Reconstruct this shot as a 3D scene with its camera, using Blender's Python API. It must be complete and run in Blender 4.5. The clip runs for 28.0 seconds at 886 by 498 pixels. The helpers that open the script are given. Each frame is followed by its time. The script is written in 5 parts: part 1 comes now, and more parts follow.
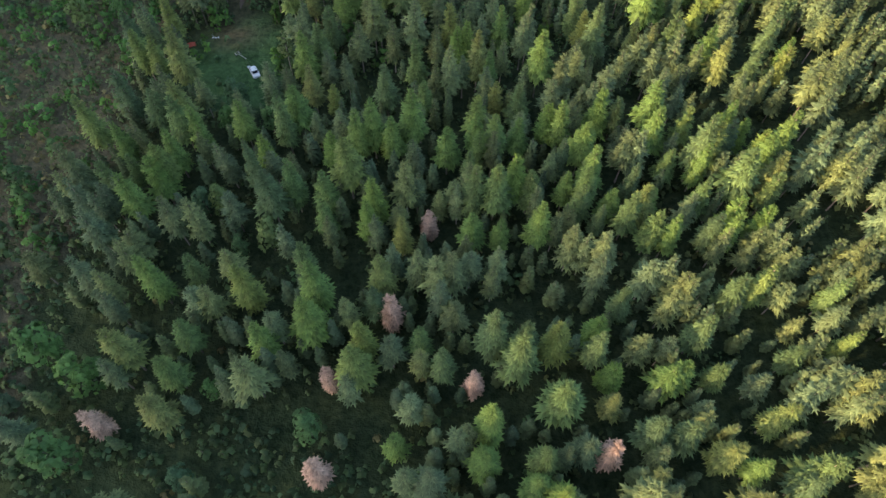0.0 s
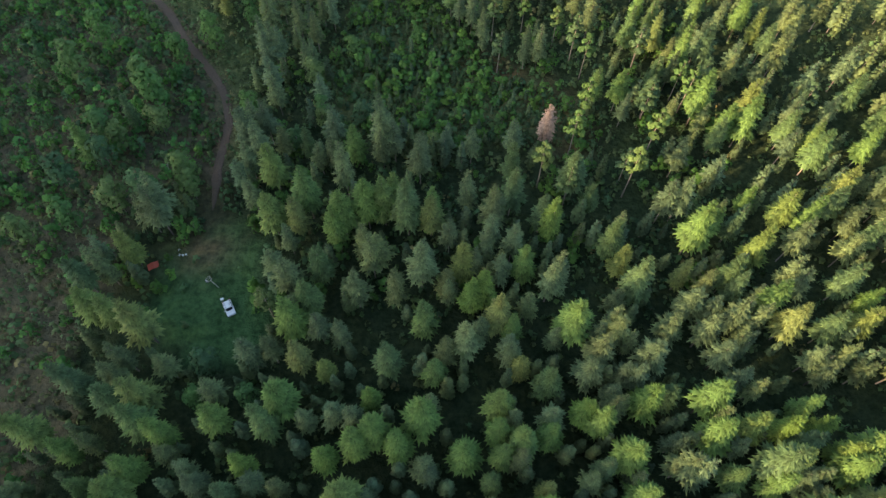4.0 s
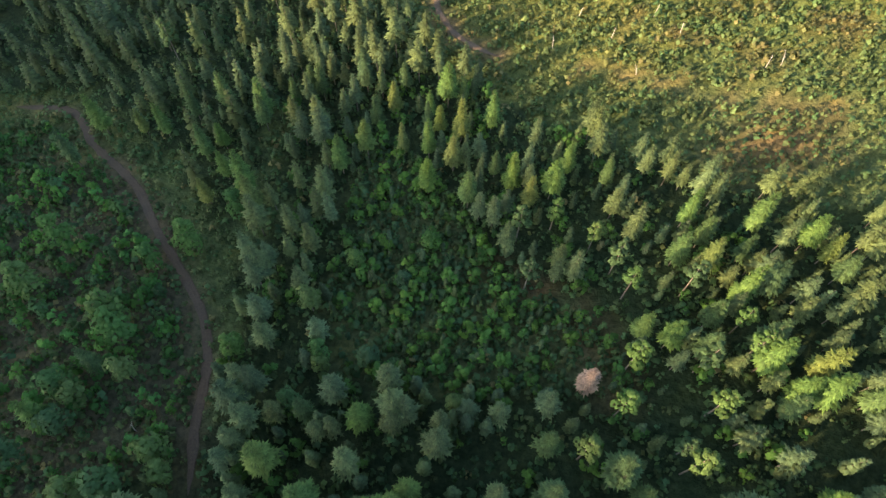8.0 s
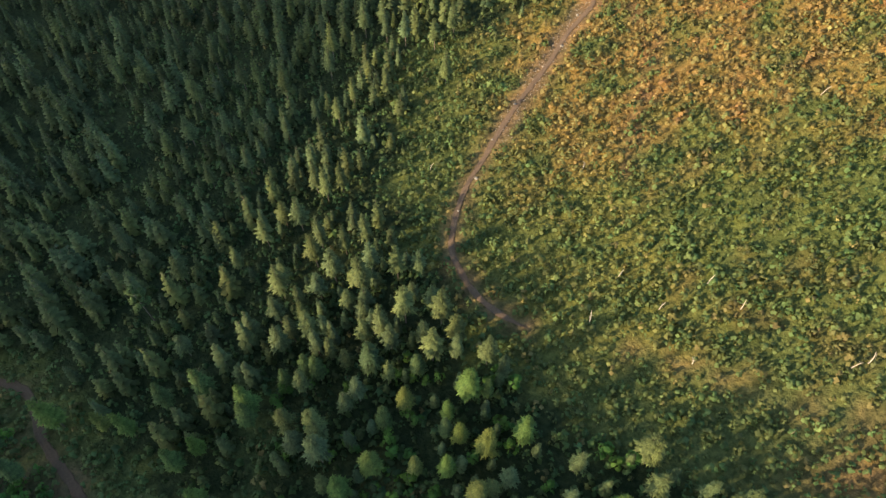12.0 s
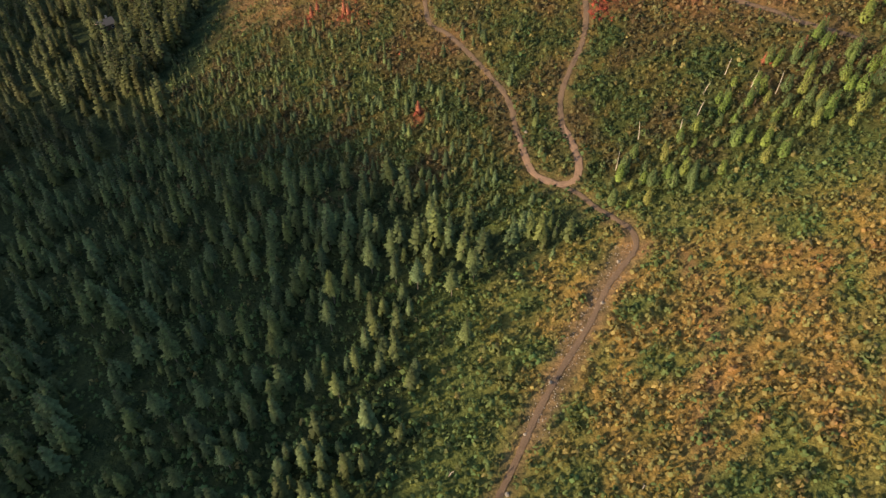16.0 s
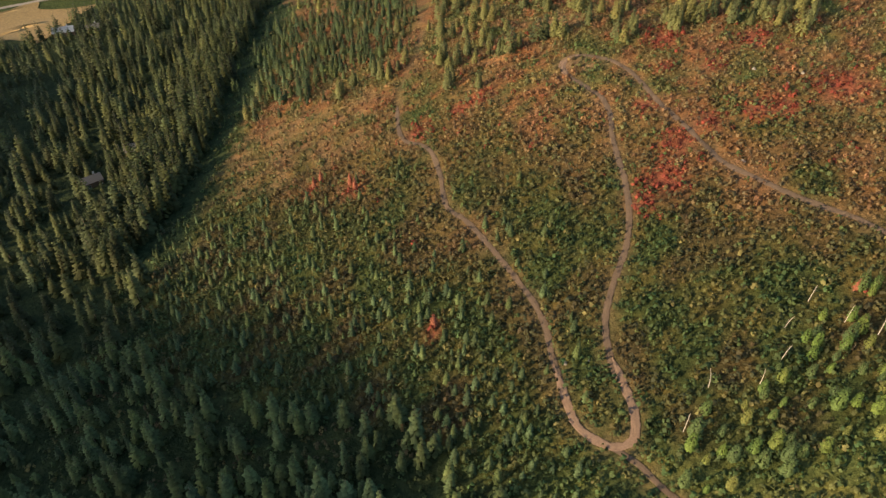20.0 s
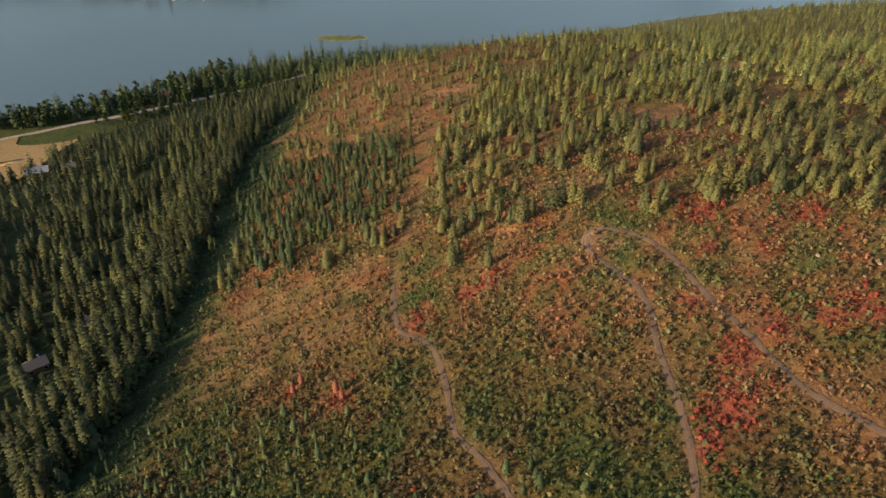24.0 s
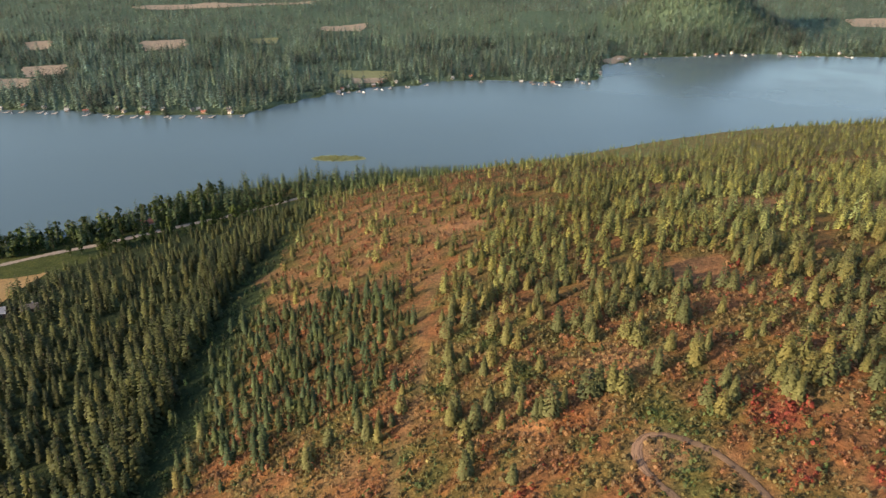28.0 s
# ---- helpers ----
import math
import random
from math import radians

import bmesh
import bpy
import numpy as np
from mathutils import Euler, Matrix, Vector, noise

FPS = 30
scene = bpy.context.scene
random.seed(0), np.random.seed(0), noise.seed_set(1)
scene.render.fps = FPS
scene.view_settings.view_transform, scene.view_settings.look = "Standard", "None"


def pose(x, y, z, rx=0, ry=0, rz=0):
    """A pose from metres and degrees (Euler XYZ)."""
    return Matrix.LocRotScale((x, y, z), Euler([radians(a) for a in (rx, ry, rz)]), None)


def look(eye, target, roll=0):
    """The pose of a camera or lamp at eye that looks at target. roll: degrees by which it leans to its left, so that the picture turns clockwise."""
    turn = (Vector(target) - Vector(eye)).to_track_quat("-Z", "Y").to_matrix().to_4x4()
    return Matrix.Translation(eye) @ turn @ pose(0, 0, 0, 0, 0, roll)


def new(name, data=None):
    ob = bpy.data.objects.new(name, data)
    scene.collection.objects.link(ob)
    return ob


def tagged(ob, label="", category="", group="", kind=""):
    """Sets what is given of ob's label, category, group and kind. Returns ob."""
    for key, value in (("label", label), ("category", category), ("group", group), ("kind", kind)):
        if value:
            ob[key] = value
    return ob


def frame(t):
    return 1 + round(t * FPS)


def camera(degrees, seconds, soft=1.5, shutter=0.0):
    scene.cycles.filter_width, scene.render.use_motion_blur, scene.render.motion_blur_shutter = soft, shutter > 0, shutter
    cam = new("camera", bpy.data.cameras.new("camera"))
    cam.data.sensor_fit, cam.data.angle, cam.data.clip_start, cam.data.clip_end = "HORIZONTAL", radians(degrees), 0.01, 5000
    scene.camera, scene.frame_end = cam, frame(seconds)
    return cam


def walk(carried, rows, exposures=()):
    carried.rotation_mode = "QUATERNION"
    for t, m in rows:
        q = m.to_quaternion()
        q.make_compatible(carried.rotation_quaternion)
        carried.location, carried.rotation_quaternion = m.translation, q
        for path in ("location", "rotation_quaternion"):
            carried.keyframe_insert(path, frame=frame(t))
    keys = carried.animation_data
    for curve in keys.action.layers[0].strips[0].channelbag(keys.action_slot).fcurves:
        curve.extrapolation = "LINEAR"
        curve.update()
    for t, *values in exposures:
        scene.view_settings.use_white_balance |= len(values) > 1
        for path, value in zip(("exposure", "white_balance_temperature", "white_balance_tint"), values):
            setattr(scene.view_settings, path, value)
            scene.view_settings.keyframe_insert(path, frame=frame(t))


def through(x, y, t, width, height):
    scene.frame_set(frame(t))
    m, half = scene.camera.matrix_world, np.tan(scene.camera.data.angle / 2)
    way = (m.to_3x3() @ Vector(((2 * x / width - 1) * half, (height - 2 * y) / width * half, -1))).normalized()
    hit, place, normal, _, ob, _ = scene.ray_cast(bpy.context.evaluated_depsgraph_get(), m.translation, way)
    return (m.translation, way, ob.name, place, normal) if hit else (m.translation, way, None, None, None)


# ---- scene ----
cam = camera(68.4, 28.0)
METRES, EYE, TILT, LEAN, TURN = 400.0, 130.0, -60.5, -0.5, 0.0
ROWS = [
    (0.0, 0.0, 0.0, 0.0, 0.0, 0.0, -0.0),
    (0.5, -0.0009, 0.0079, 0.0172, -0.03, -0.19, 0.02),
    (1.0, -0.0017, 0.0157, 0.0343, -0.01, -0.32, 0.06),
    (1.5, -0.0027, 0.0234, 0.0515, -0.03, -0.48, 0.08),
    (2.0, -0.0036, 0.0313, 0.0688, -0.07, -0.67, 0.14),
    (2.5, -0.0045, 0.0393, 0.0854, -0.14, -0.77, 0.24),
    (3.0, -0.0055, 0.0472, 0.1022, -0.23, -0.87, 0.36),
    (3.5, -0.0064, 0.0551, 0.1189, -0.29, -0.96, 0.45),
    (5.5, -0.0101, 0.0866, 0.1863, -0.45, -1.41, 0.76),
    (6.0, -0.0111, 0.0946, 0.2031, -0.46, -1.52, 0.82),
    (6.5, -0.0123, 0.1027, 0.22, -0.53, -1.64, 0.88),
    (7.0, -0.0132, 0.1108, 0.2363, -0.52, -1.74, 0.91),
    (7.5, -0.0142, 0.1184, 0.2522, -0.49, -1.82, 0.95),
    (8.0, -0.0155, 0.1257, 0.2672, -0.53, -1.93, 1.01),
    (8.5, -0.016, 0.1336, 0.2835, -0.53, -2.07, 1.12),
    (9.0, -0.0167, 0.1418, 0.3003, -0.51, -2.18, 1.13),
    (9.5, -0.0177, 0.1502, 0.3173, -0.54, -1.72, 1.12),
    (10.0, -0.0188, 0.1583, 0.3345, -0.54, -0.75, 1.13),
    (10.5, -0.0197, 0.1666, 0.3513, -0.52, 0.24, 1.14),
    (11.0, -0.0202, 0.1744, 0.3679, -0.48, 1.2, 1.14),
    (11.5, -0.0217, 0.1827, 0.3844, -0.59, 2.21, 1.16),
    (12.0, -0.0224, 0.1906, 0.401, -0.57, 3.17, 1.2),
    (12.5, -0.0237, 0.1988, 0.4174, -0.64, 4.12, 1.21),
    (14.5, -0.027, 0.2307, 0.4834, -0.5, 7.91, 1.15),
    (15.0, -0.028, 0.2387, 0.4996, -0.51, 8.94, 1.19),
    (15.5, -0.0288, 0.2467, 0.5157, -0.5, 9.95, 1.23),
    (16.0, -0.0296, 0.2548, 0.5317, -0.36, 10.94, 1.11),
    (16.5, -0.0303, 0.2628, 0.5476, -0.29, 11.91, 1.09),
    (17.0, -0.0314, 0.2711, 0.5633, -0.29, 12.89, 1.08),
    (17.5, -0.0323, 0.2792, 0.5787, -0.2, 13.89, 0.93),
    (18.0, -0.033, 0.2872, 0.5939, -0.14, 14.87, 0.8),
    (18.5, -0.0338, 0.2948, 0.6095, -0.06, 15.75, 0.68),
    (19.0, -0.0345, 0.3027, 0.6249, -0.03, 16.65, 0.6),
    (19.5, -0.0356, 0.3105, 0.6403, 0.02, 17.56, 0.52),
    (20.0, -0.0367, 0.3182, 0.6558, 0.04, 18.48, 0.45),
    (20.5, -0.0375, 0.3261, 0.6713, 0.07, 19.45, 0.46),
    (21.0, -0.0385, 0.3339, 0.6868, 0.07, 20.44, 0.53),
    (21.5, -0.0394, 0.3417, 0.7022, 0.06, 21.47, 0.55),
    (23.5, -0.0428, 0.3725, 0.7631, -0.17, 25.71, 1.07),
    (24.0, -0.0437, 0.3802, 0.7784, -0.16, 26.78, 1.08),
    (24.5, -0.0445, 0.3881, 0.7936, -0.16, 27.86, 1.11),
    (25.0, -0.0455, 0.3959, 0.8085, -0.19, 28.96, 1.14),
    (25.5, -0.0462, 0.4039, 0.8232, -0.18, 30.1, 1.16),
    (26.0, -0.0472, 0.4118, 0.8377, -0.21, 31.2, 1.18),
    (26.5, -0.0481, 0.4198, 0.8522, -0.25, 32.31, 1.22),
    (27.0, -0.049, 0.4277, 0.8664, -0.26, 33.4, 1.23),
    (27.5, -0.0499, 0.4356, 0.8804, -0.32, 34.49, 1.27),
    (28.0, -0.0509, 0.4432, 0.8947, -0.36, 35.56, 1.32),
]
EXPOSURES = [(0.0, 2.42, 6600, 15), (1.0, 2.25, 6600, 12), (3.0, 2.2, 6500, 9), (6.0, 2.22, 6450, 6), (8.0, 2.07, 6400, 5), (10.0, 1.88, 6350, 3), (12.0, 1.45, 6450, 5), (16.0, 1.0, 6650, 9), (20.0, 0.86, 6450, 6), (21.5, 0.78, 6450, 7), (24.0, 0.64, 6450, 12), (28.0, 0.92, 6200, 13)]
walk(cam, [(t, pose(0, 5.86, EYE, TILT, LEAN, TURN) @ pose(METRES * x, METRES * y, METRES * z, 90 + pitch, roll, yaw)) for t, x, y, z, yaw, pitch, roll in ROWS], EXPOSURES)

# ---- light ----
SUN_UP, SUN_TO = 14.6, 26.2          # degrees over the horizon; the way the shadows fall, from +x towards +y
world = bpy.data.worlds.new("world")
scene.world = world
world.use_nodes = True
sky = world.node_tree.nodes.new("ShaderNodeTexSky")
sky.sky_type, sky.sun_disc = "NISHITA", False
sky.sun_elevation, sky.sun_rotation = radians(SUN_UP), radians(270 - SUN_TO)
sky.air_density, sky.dust_density, sky.ozone_density = 1.0, 2.0, 1.0
back = world.node_tree.nodes["Background"]
back.inputs["Strength"].default_value = 0.128
world.node_tree.links.new(sky.outputs["Color"], back.inputs["Color"])
sun = new("sun", bpy.data.lights.new("sun", "SUN"))
sun.data.energy, sun.data.angle, sun.data.color = 5.0, radians(1.2), (1.0, 0.71, 0.42)
ux, uy, uz = math.cos(radians(SUN_TO)), math.sin(radians(SUN_TO)), math.tan(radians(SUN_UP))
sun.matrix_world = look((-300 * ux, -300 * uy, 300 * uz + 100), (0, 0, 100))

# ---- land ----
LAKE, FALL = -62.0, 0.0612           # the water's level; how the land falls towards the lake
WIDE = [9.8, 7.4, 1.0, 0.2, 1.1, 2.9, -0.8, -5.5, 2.6, -21.9, 28.9, 14.8, 28.3, 44.1, -17.3, 29.5, 37.6, 43.7, 15.9, -3.2, 6.3, 23.1, 61.2, 66.9, -13.5]
FINE = [12.8, 4.5, -6.0, -11.8, -3.9, -0.4, 0.1, -5.4, -0.2, 22.2, 7.5, 17.9, -10.0, 7.2, -0.6, 4.7, -0.5, 8.5, -4.0, 8.2, 10.8, 13.2, 7.3, -4.7]
CENTRES = [(x, y, 300.0) for x in (-600, -200, 200, 600, 1000) for y in (-300, 100, 500, 900, 1300)]
CENTRES += [(x, y, 110.0) for x in (-120, 0, 120, 240) for y in (100, 250, 400, 550, 700, 850)]
SHORE_X, SHORE_Y = (-1469, -674, -373, -283, -231, -151, -2, 113, 221, 444, 742, 1332), (785, 835, 862, 912, 991, 1032, 1043, 1086, 1142, 1234, 1266, 1247)
FAR_X = (-1995, -626, -541, -399, -277, -234, -163, -74, 21, 92, 175, 262, 293, 309, 450, 648, 961, 2361)
FAR_Y = (1362, 1338, 1327, 1302, 1307, 1366, 1459, 1504, 1543, 1563, 1527, 1546, 1584, 1684, 1816, 1855, 1822, 1749)
SHADE_RIDGE_Y, SHADE_RIDGE_Z = (-3000, -400, -165, -106, -60, -25, 20, 60, 80, 95, 125, 155, 180, 205, 250, 420, 520, 600), (230, 217, 206, 202, 188, 170, 156, 157, 159, 162, 168, 158, 145, 116, 68, 64, 50, 0)   # crest of unseen high ground in the west, shaped to cast its shade


def smooth(a, b, v):
    k = np.clip((v - a) / (b - a), 0, 1)
    return k * k * (3 - 2 * k)


def waves(x, y, size, seed=0):
    """A soft field between about -1 and 1."""
    r = np.random.RandomState(seed)
    total = 0
    for _ in range(7):
        a, f, p = r.uniform(0, 2 * math.pi), r.uniform(0.6, 1.7) / size, r.uniform(0, 2 * math.pi)
        total = total + np.sin((x * math.cos(a) + y * math.sin(a)) * f * 2 * math.pi + p)
    return total / 3.2


def height(x, y):
    x, y = np.asarray(x, float), np.asarray(y, float)
    z = -17.8 - FALL * (y + 0 * x)
    for (a, b, s), w in zip(CENTRES, WIDE + FINE):
        z = z + w * np.exp(-((x - a) ** 2 + (y - b) ** 2) / (2 * s * s))
    z = z + 20 * np.exp(-((x - 480) / 300) ** 2 - ((y - 1170) / 130) ** 2)
    shore, far = np.interp(x, SHORE_X, SHORE_Y), np.interp(x, FAR_X, FAR_Y)
    inland = shore - y
    z = np.maximum(z, LAKE + np.clip(inland * 0.06, -1, 2.5))
    z = z + (LAKE - 6 - z) * smooth(10, -40, inland)
    shade_ridge = np.interp(y, SHADE_RIDGE_Y, SHADE_RIDGE_Z)
    z = z + (shade_ridge - z) * smooth(-430, -560, x) * (shade_ridge > 0)
    over = y - far
    rise = 2.0 * smooth(0, 40, over) + 14 * smooth(60, 700, over) * (1 + 0.5 * waves(x, y, 460, 5))
    rise = rise + 20 * smooth(900, 2600, over)
    hill = 150 * np.exp(-((x - 690) / 150) ** 2 - ((y - 2180) / 190) ** 2) + 35 * np.exp(-((x - 330) / 260) ** 2 - ((y - 2250) / 260) ** 2)
    distant = LAKE - 6 + 6.3 * smooth(-15, 3, over) + rise + hill * smooth(0, 300, over)
    return np.where(y > (shore + far) / 2, distant, z)


def inside(x, y, ring):
    """Which points lie in the ring of corners."""
    x, y = np.asarray(x, float), np.asarray(y, float)
    hit = np.zeros(np.broadcast(x, y).shape, bool)
    for (x0, y0), (x1, y1) in zip(ring, ring[1:] + ring[:1]):
        if y0 != y1:
            hit ^= ((y0 > y) != (y1 > y)) & (x < (x1 - x0) * (y - y0) / (y1 - y0) + x0)
    return hit


# dirt tracks on the plan
TRACK_WEST = [(25, 377.5), (19.1, 382.6), (17.1, 389.6), (15.1, 404.6), (14.1, 416.7), (10.1, 428.7), (4, 442.7), (-5, 460.7), (-12, 471.7), (-14, 487.8), (-17, 501.8), (-21, 508.8), (-28, 515.7), (-31, 526.7), (-32, 543.4), (-31, 561.5), (-28, 574.6), (-25, 589.6), (-23, 614.7), (-23, 640.6), (-22, 659.6), (-14, 689.7)]
TRACK_EAST = [(25, 377.5), (30, 378.6), (31.5, 384.6), (31, 390.6), (29, 400.7), (30, 413.8), (34, 424.9), (40, 438.1), (43, 450.2), (44.5, 465.4), (44.5, 485.5), (46, 499.6), (44.5, 511.7), (39, 523.7), (35, 532.7), (35, 539.7), (39, 543.8), (47, 540.9), (54, 531.9), (59, 518.9), (62, 503.9), (66, 489.9), (70, 475.8), (75, 461.8), (83, 450.9), (89, 442.9), (95, 436.9), (105, 424), (118, 410.1)]
TRACK_SOUTH = [(25, 377.5), (30, 372.5), (33, 367.6), (37, 361.6), (41, 356.6), (41, 350.6), (37, 345.5), (32, 339.5), (26, 329.3), (18, 318.2), (12, 309.1), (6, 298.1), (0, 287), (-3, 277), (-4, 268), (-1, 259), (4, 251.1), (12, 245.1)]
TRACK_FOREST = [(-117.8, 241.2), (-101, 237.5), (-91, 224.6), (-77, 210.7), (-69, 197.8), (-60, 184.9), (-54, 175), (-51, 164.1), (-51, 152.1), (-50, 139.2), (-47, 127.2)]
TRACK_FIELD = [(30, 239.3), (42, 234.4), (53, 227.5), (60, 224.6), (72, 220.7), (86, 215.9)]
RUBBLE = [(38, 350), (32, 341), (25, 330), (20, 321), (15, 312), (10, 304)]                  # stony strip beside the south track
TRACKS = [TRACK_WEST, TRACK_EAST, TRACK_SOUTH, TRACK_FOREST, TRACK_FIELD]


def off_track(x, y, lines):
    """Metres to the nearest of the lines."""
    best = np.full(np.shape(x), 1e9)
    for line in lines:
        for (x0, y0), (x1, y1) in zip(line, line[1:]):
            dx, dy = x1 - x0, y1 - y0
            k = np.clip(((x - x0) * dx + (y - y0) * dy) / (dx * dx + dy * dy), 0, 1)
            best = np.minimum(best, np.hypot(x - x0 - k * dx, y - y0 - k * dy))
    return best


# the plan's zones
NEAR_WOOD = [(-78, -61), (-72, 59), (-66, 139), (-48, 149), (-40, 261), (-14, 267), (-2, 247), (9, 232), (25, 219), (48, 205), (62, 198), (87, 190), (170, 171), (170, -59)]
GLADE = [(-23, 217), (-7, 212), (4, 191), (14, 177), (27, 169), (36, 155), (8, 156), (-18, 159), (-28, 175)]
LAWN = [(-61, 129), (-44, 137), (-37, 129), (-34, 108), (-44, 103), (-57, 109)]
HEATH = [(-160, -61), (-78, -61), (-72, 59), (-66, 139), (-50, 149), (-56, 179), (-74, 213), (-110, 234), (-150, 228)]
MID_WOOD = [(-230, 242), (-100, 248), (-52, 199), (-40, 254), (-4, 253), (-16, 272), (-20, 294), (-15, 311), (-18, 344), (0, 349), (12, 344), (30, 359), (30, 367), (5, 365), (-9, 377), (-25, 393), (-61, 402), (-111, 429), (-230, 437)]
WEST_WOOD = [(-480, 100), (-200, 198), (-230, 437), (-113, 434), (-118, 468), (-130, 492), (-122, 545), (-125, 580), (-130, 640), (-133, 737), (-120, 798), (-100, 894), (-189, 928), (-259, 863), (-290, 808), (-472, 777)]
SHORE_WOOD = [(-465, 829), (-331, 845), (-270, 882), (-220, 916), (-149, 961), (-59, 946), (83, 913), (392, 1133), (660, 1198), (583, 1251), (444, 1232), (226, 1152), (119, 1112), (-1, 1067), (-151, 1027), (-231, 987), (-287, 916), (-376, 864), (-460, 851)]
YOUNG_WOOD = [(-122, 698), (-112, 618), (-108, 586), (-95, 578), (-75, 574), (-40, 589), (-28, 625), (-30, 679), (-70, 704), (-95, 688)]
EAST_BAND = [(34, 369), (46, 384), (63, 394), (80, 404), (96, 413), (125, 429), (145, 396), (94, 374), (73, 369), (53, 365), (41, 362)]
CLUMP = [(-12, 658), (3, 696), (15, 700), (14, 770), (60, 719), (44, 661), (31, 632), (10, 627)]
BARE_WEST = [(-114, 706), (-116, 752), (-103, 812), (-53, 876), (6, 762), (-13, 699), (-25, 665), (-69, 680)]
BARE_EAST = [(77, 647), (102, 648), (87, 597), (68, 600)]
SCATTERED = [(-36, 643), (63, 605), (69, 563), (60, 549), (11, 548), (-28, 573)]
RED_SPOTS = [(-23, 518, 5), (-6, 526, 4), (2, 530, 4), (74, 542, 6), (98, 486, 5), (90, 487, 4), (56, 463, 6), (47, 455, 4), (76, 485, 4), (104, 530, 5), (70, 522, 3), (85, 517, 3), (63, 479, 5), (118, 493, 7), (-16, 420, 2), (-46, 492, 3), (-64, 500, 3), (58, 501, 4)]
ROADSIDE = [(-296, 850), (-292, 866), (-221, 913), (-159, 956), (-134, 954), (-159, 916), (-215, 881), (-262, 855)]
SANDY = [(-111, 516), (-110, 560), (-80, 573), (-46, 559), (-42, 525), (-62, 511), (-86, 505)]
OPENINGS = [(147, 719, 15), (155, 883, 24), (293, 889, 26), (128, 769, 12), (107, 605, 8), (96, 614, 8), (115, 585, 7), (41, 580, 9), (-1, 745, 14), (220, 801, 18), (201, 693, 12)]   # bare patches between the pines
MEADOW_RING = [(-428, 751), (-300, 743), (-286, 818), (-352, 823)]


# ---- materials ----
def material(name, rough=0.8):
    m = bpy.data.materials.new(name)
    m.use_nodes = True
    return m, m.node_tree.nodes, m.node_tree.links, m.node_tree.nodes["Principled BSDF"]


def ramp(nodes, stops):
    r = nodes.new("ShaderNodeValToRGB")
    r.color_ramp.elements[0].position, r.color_ramp.elements[0].color = stops[0][0], (*stops[0][1], 1)
    r.color_ramp.elements[1].position, r.color_ramp.elements[1].color = stops[-1][0], (*stops[-1][1], 1)
    for p, c in stops[1:-1]:
        r.color_ramp.elements.new(p).color = (*c, 1)
    return r


def noise_of(nodes, links, size, detail=4.0, rough=0.6):
    """Noise whose grains are about size metres."""
    place = nodes.new("ShaderNodeNewGeometry")
    n = nodes.new("ShaderNodeTexNoise")
    n.inputs["Scale"].default_value, n.inputs["Detail"].default_value, n.inputs["Roughness"].default_value = 1 / size, detail, rough
    links.new(place.outputs["Position"], n.inputs["Vector"])
    return n


def mixed(nodes, links, a, b, factor, mode="MIX"):
    m = nodes.new("ShaderNodeMix")
    m.data_type, m.blend_type = "RGBA", mode
    for socket, value in ((m.inputs[0], factor), (m.inputs[6], a), (m.inputs[7], b)):
        if isinstance(value, bpy.types.NodeSocket):
            links.new(value, socket)
        elif isinstance(value, tuple):
            socket.default_value = (*value, 1)
        else:
            socket.default_value = value
    return m.outputs[2]


MIXED = [(0.0, (0.56, 0.70, 0.72)), (0.28, (0.82, 0.95, 0.82)), (0.5, (0.90, 1.15, 0.68)), (0.72, (1.06, 1.26, 0.68)), (0.88, (1.22, 1.18, 0.78)), (1.0, (1.42, 1.2, 0.88))]
DULL = [(0.0, (0.55, 0.66, 0.72)), (0.35, (0.85, 0.92, 0.92)), (0.7, (1.03, 1.04, 0.9)), (1.0, (1.22, 1.12, 0.92))]


def leafy(name, low, high, through=0.25, by_object=False, kinds=MIXED):
    """Foliage: a tint from the mesh, times a patchy grain; light comes through thin parts."""
    m, nodes, links, base = material(name)
    tint = nodes.new("ShaderNodeAttribute")
    tint.attribute_name = "tint"
    colour = mixed(nodes, links, low, high, noise_of(nodes, links, 0.9, 3).outputs["Fac"])
    if by_object:
        info = nodes.new("ShaderNodeObjectInfo")
        r = ramp(nodes, kinds)
        links.new(info.outputs["Random"], r.inputs["Fac"])
        colour = mixed(nodes, links, colour, r.outputs["Color"], 1.0, "MULTIPLY")
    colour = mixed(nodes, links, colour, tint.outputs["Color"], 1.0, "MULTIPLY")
    links.new(colour, base.inputs["Base Color"])
    base.inputs["Roughness"].default_value = 0.75
    base.inputs["Specular IOR Level"].default_value = 0.25
    thin = nodes.new("ShaderNodeBsdfTranslucent")
    links.new(colour, thin.inputs["Color"])
    both = nodes.new("ShaderNodeMixShader")
    both.inputs[0].default_value = through
    links.new(base.outputs[0], both.inputs[1])
    links.new(thin.outputs[0], both.inputs[2])
    links.new(both.outputs[0], nodes["Material Output"].inputs["Surface"])
    return m


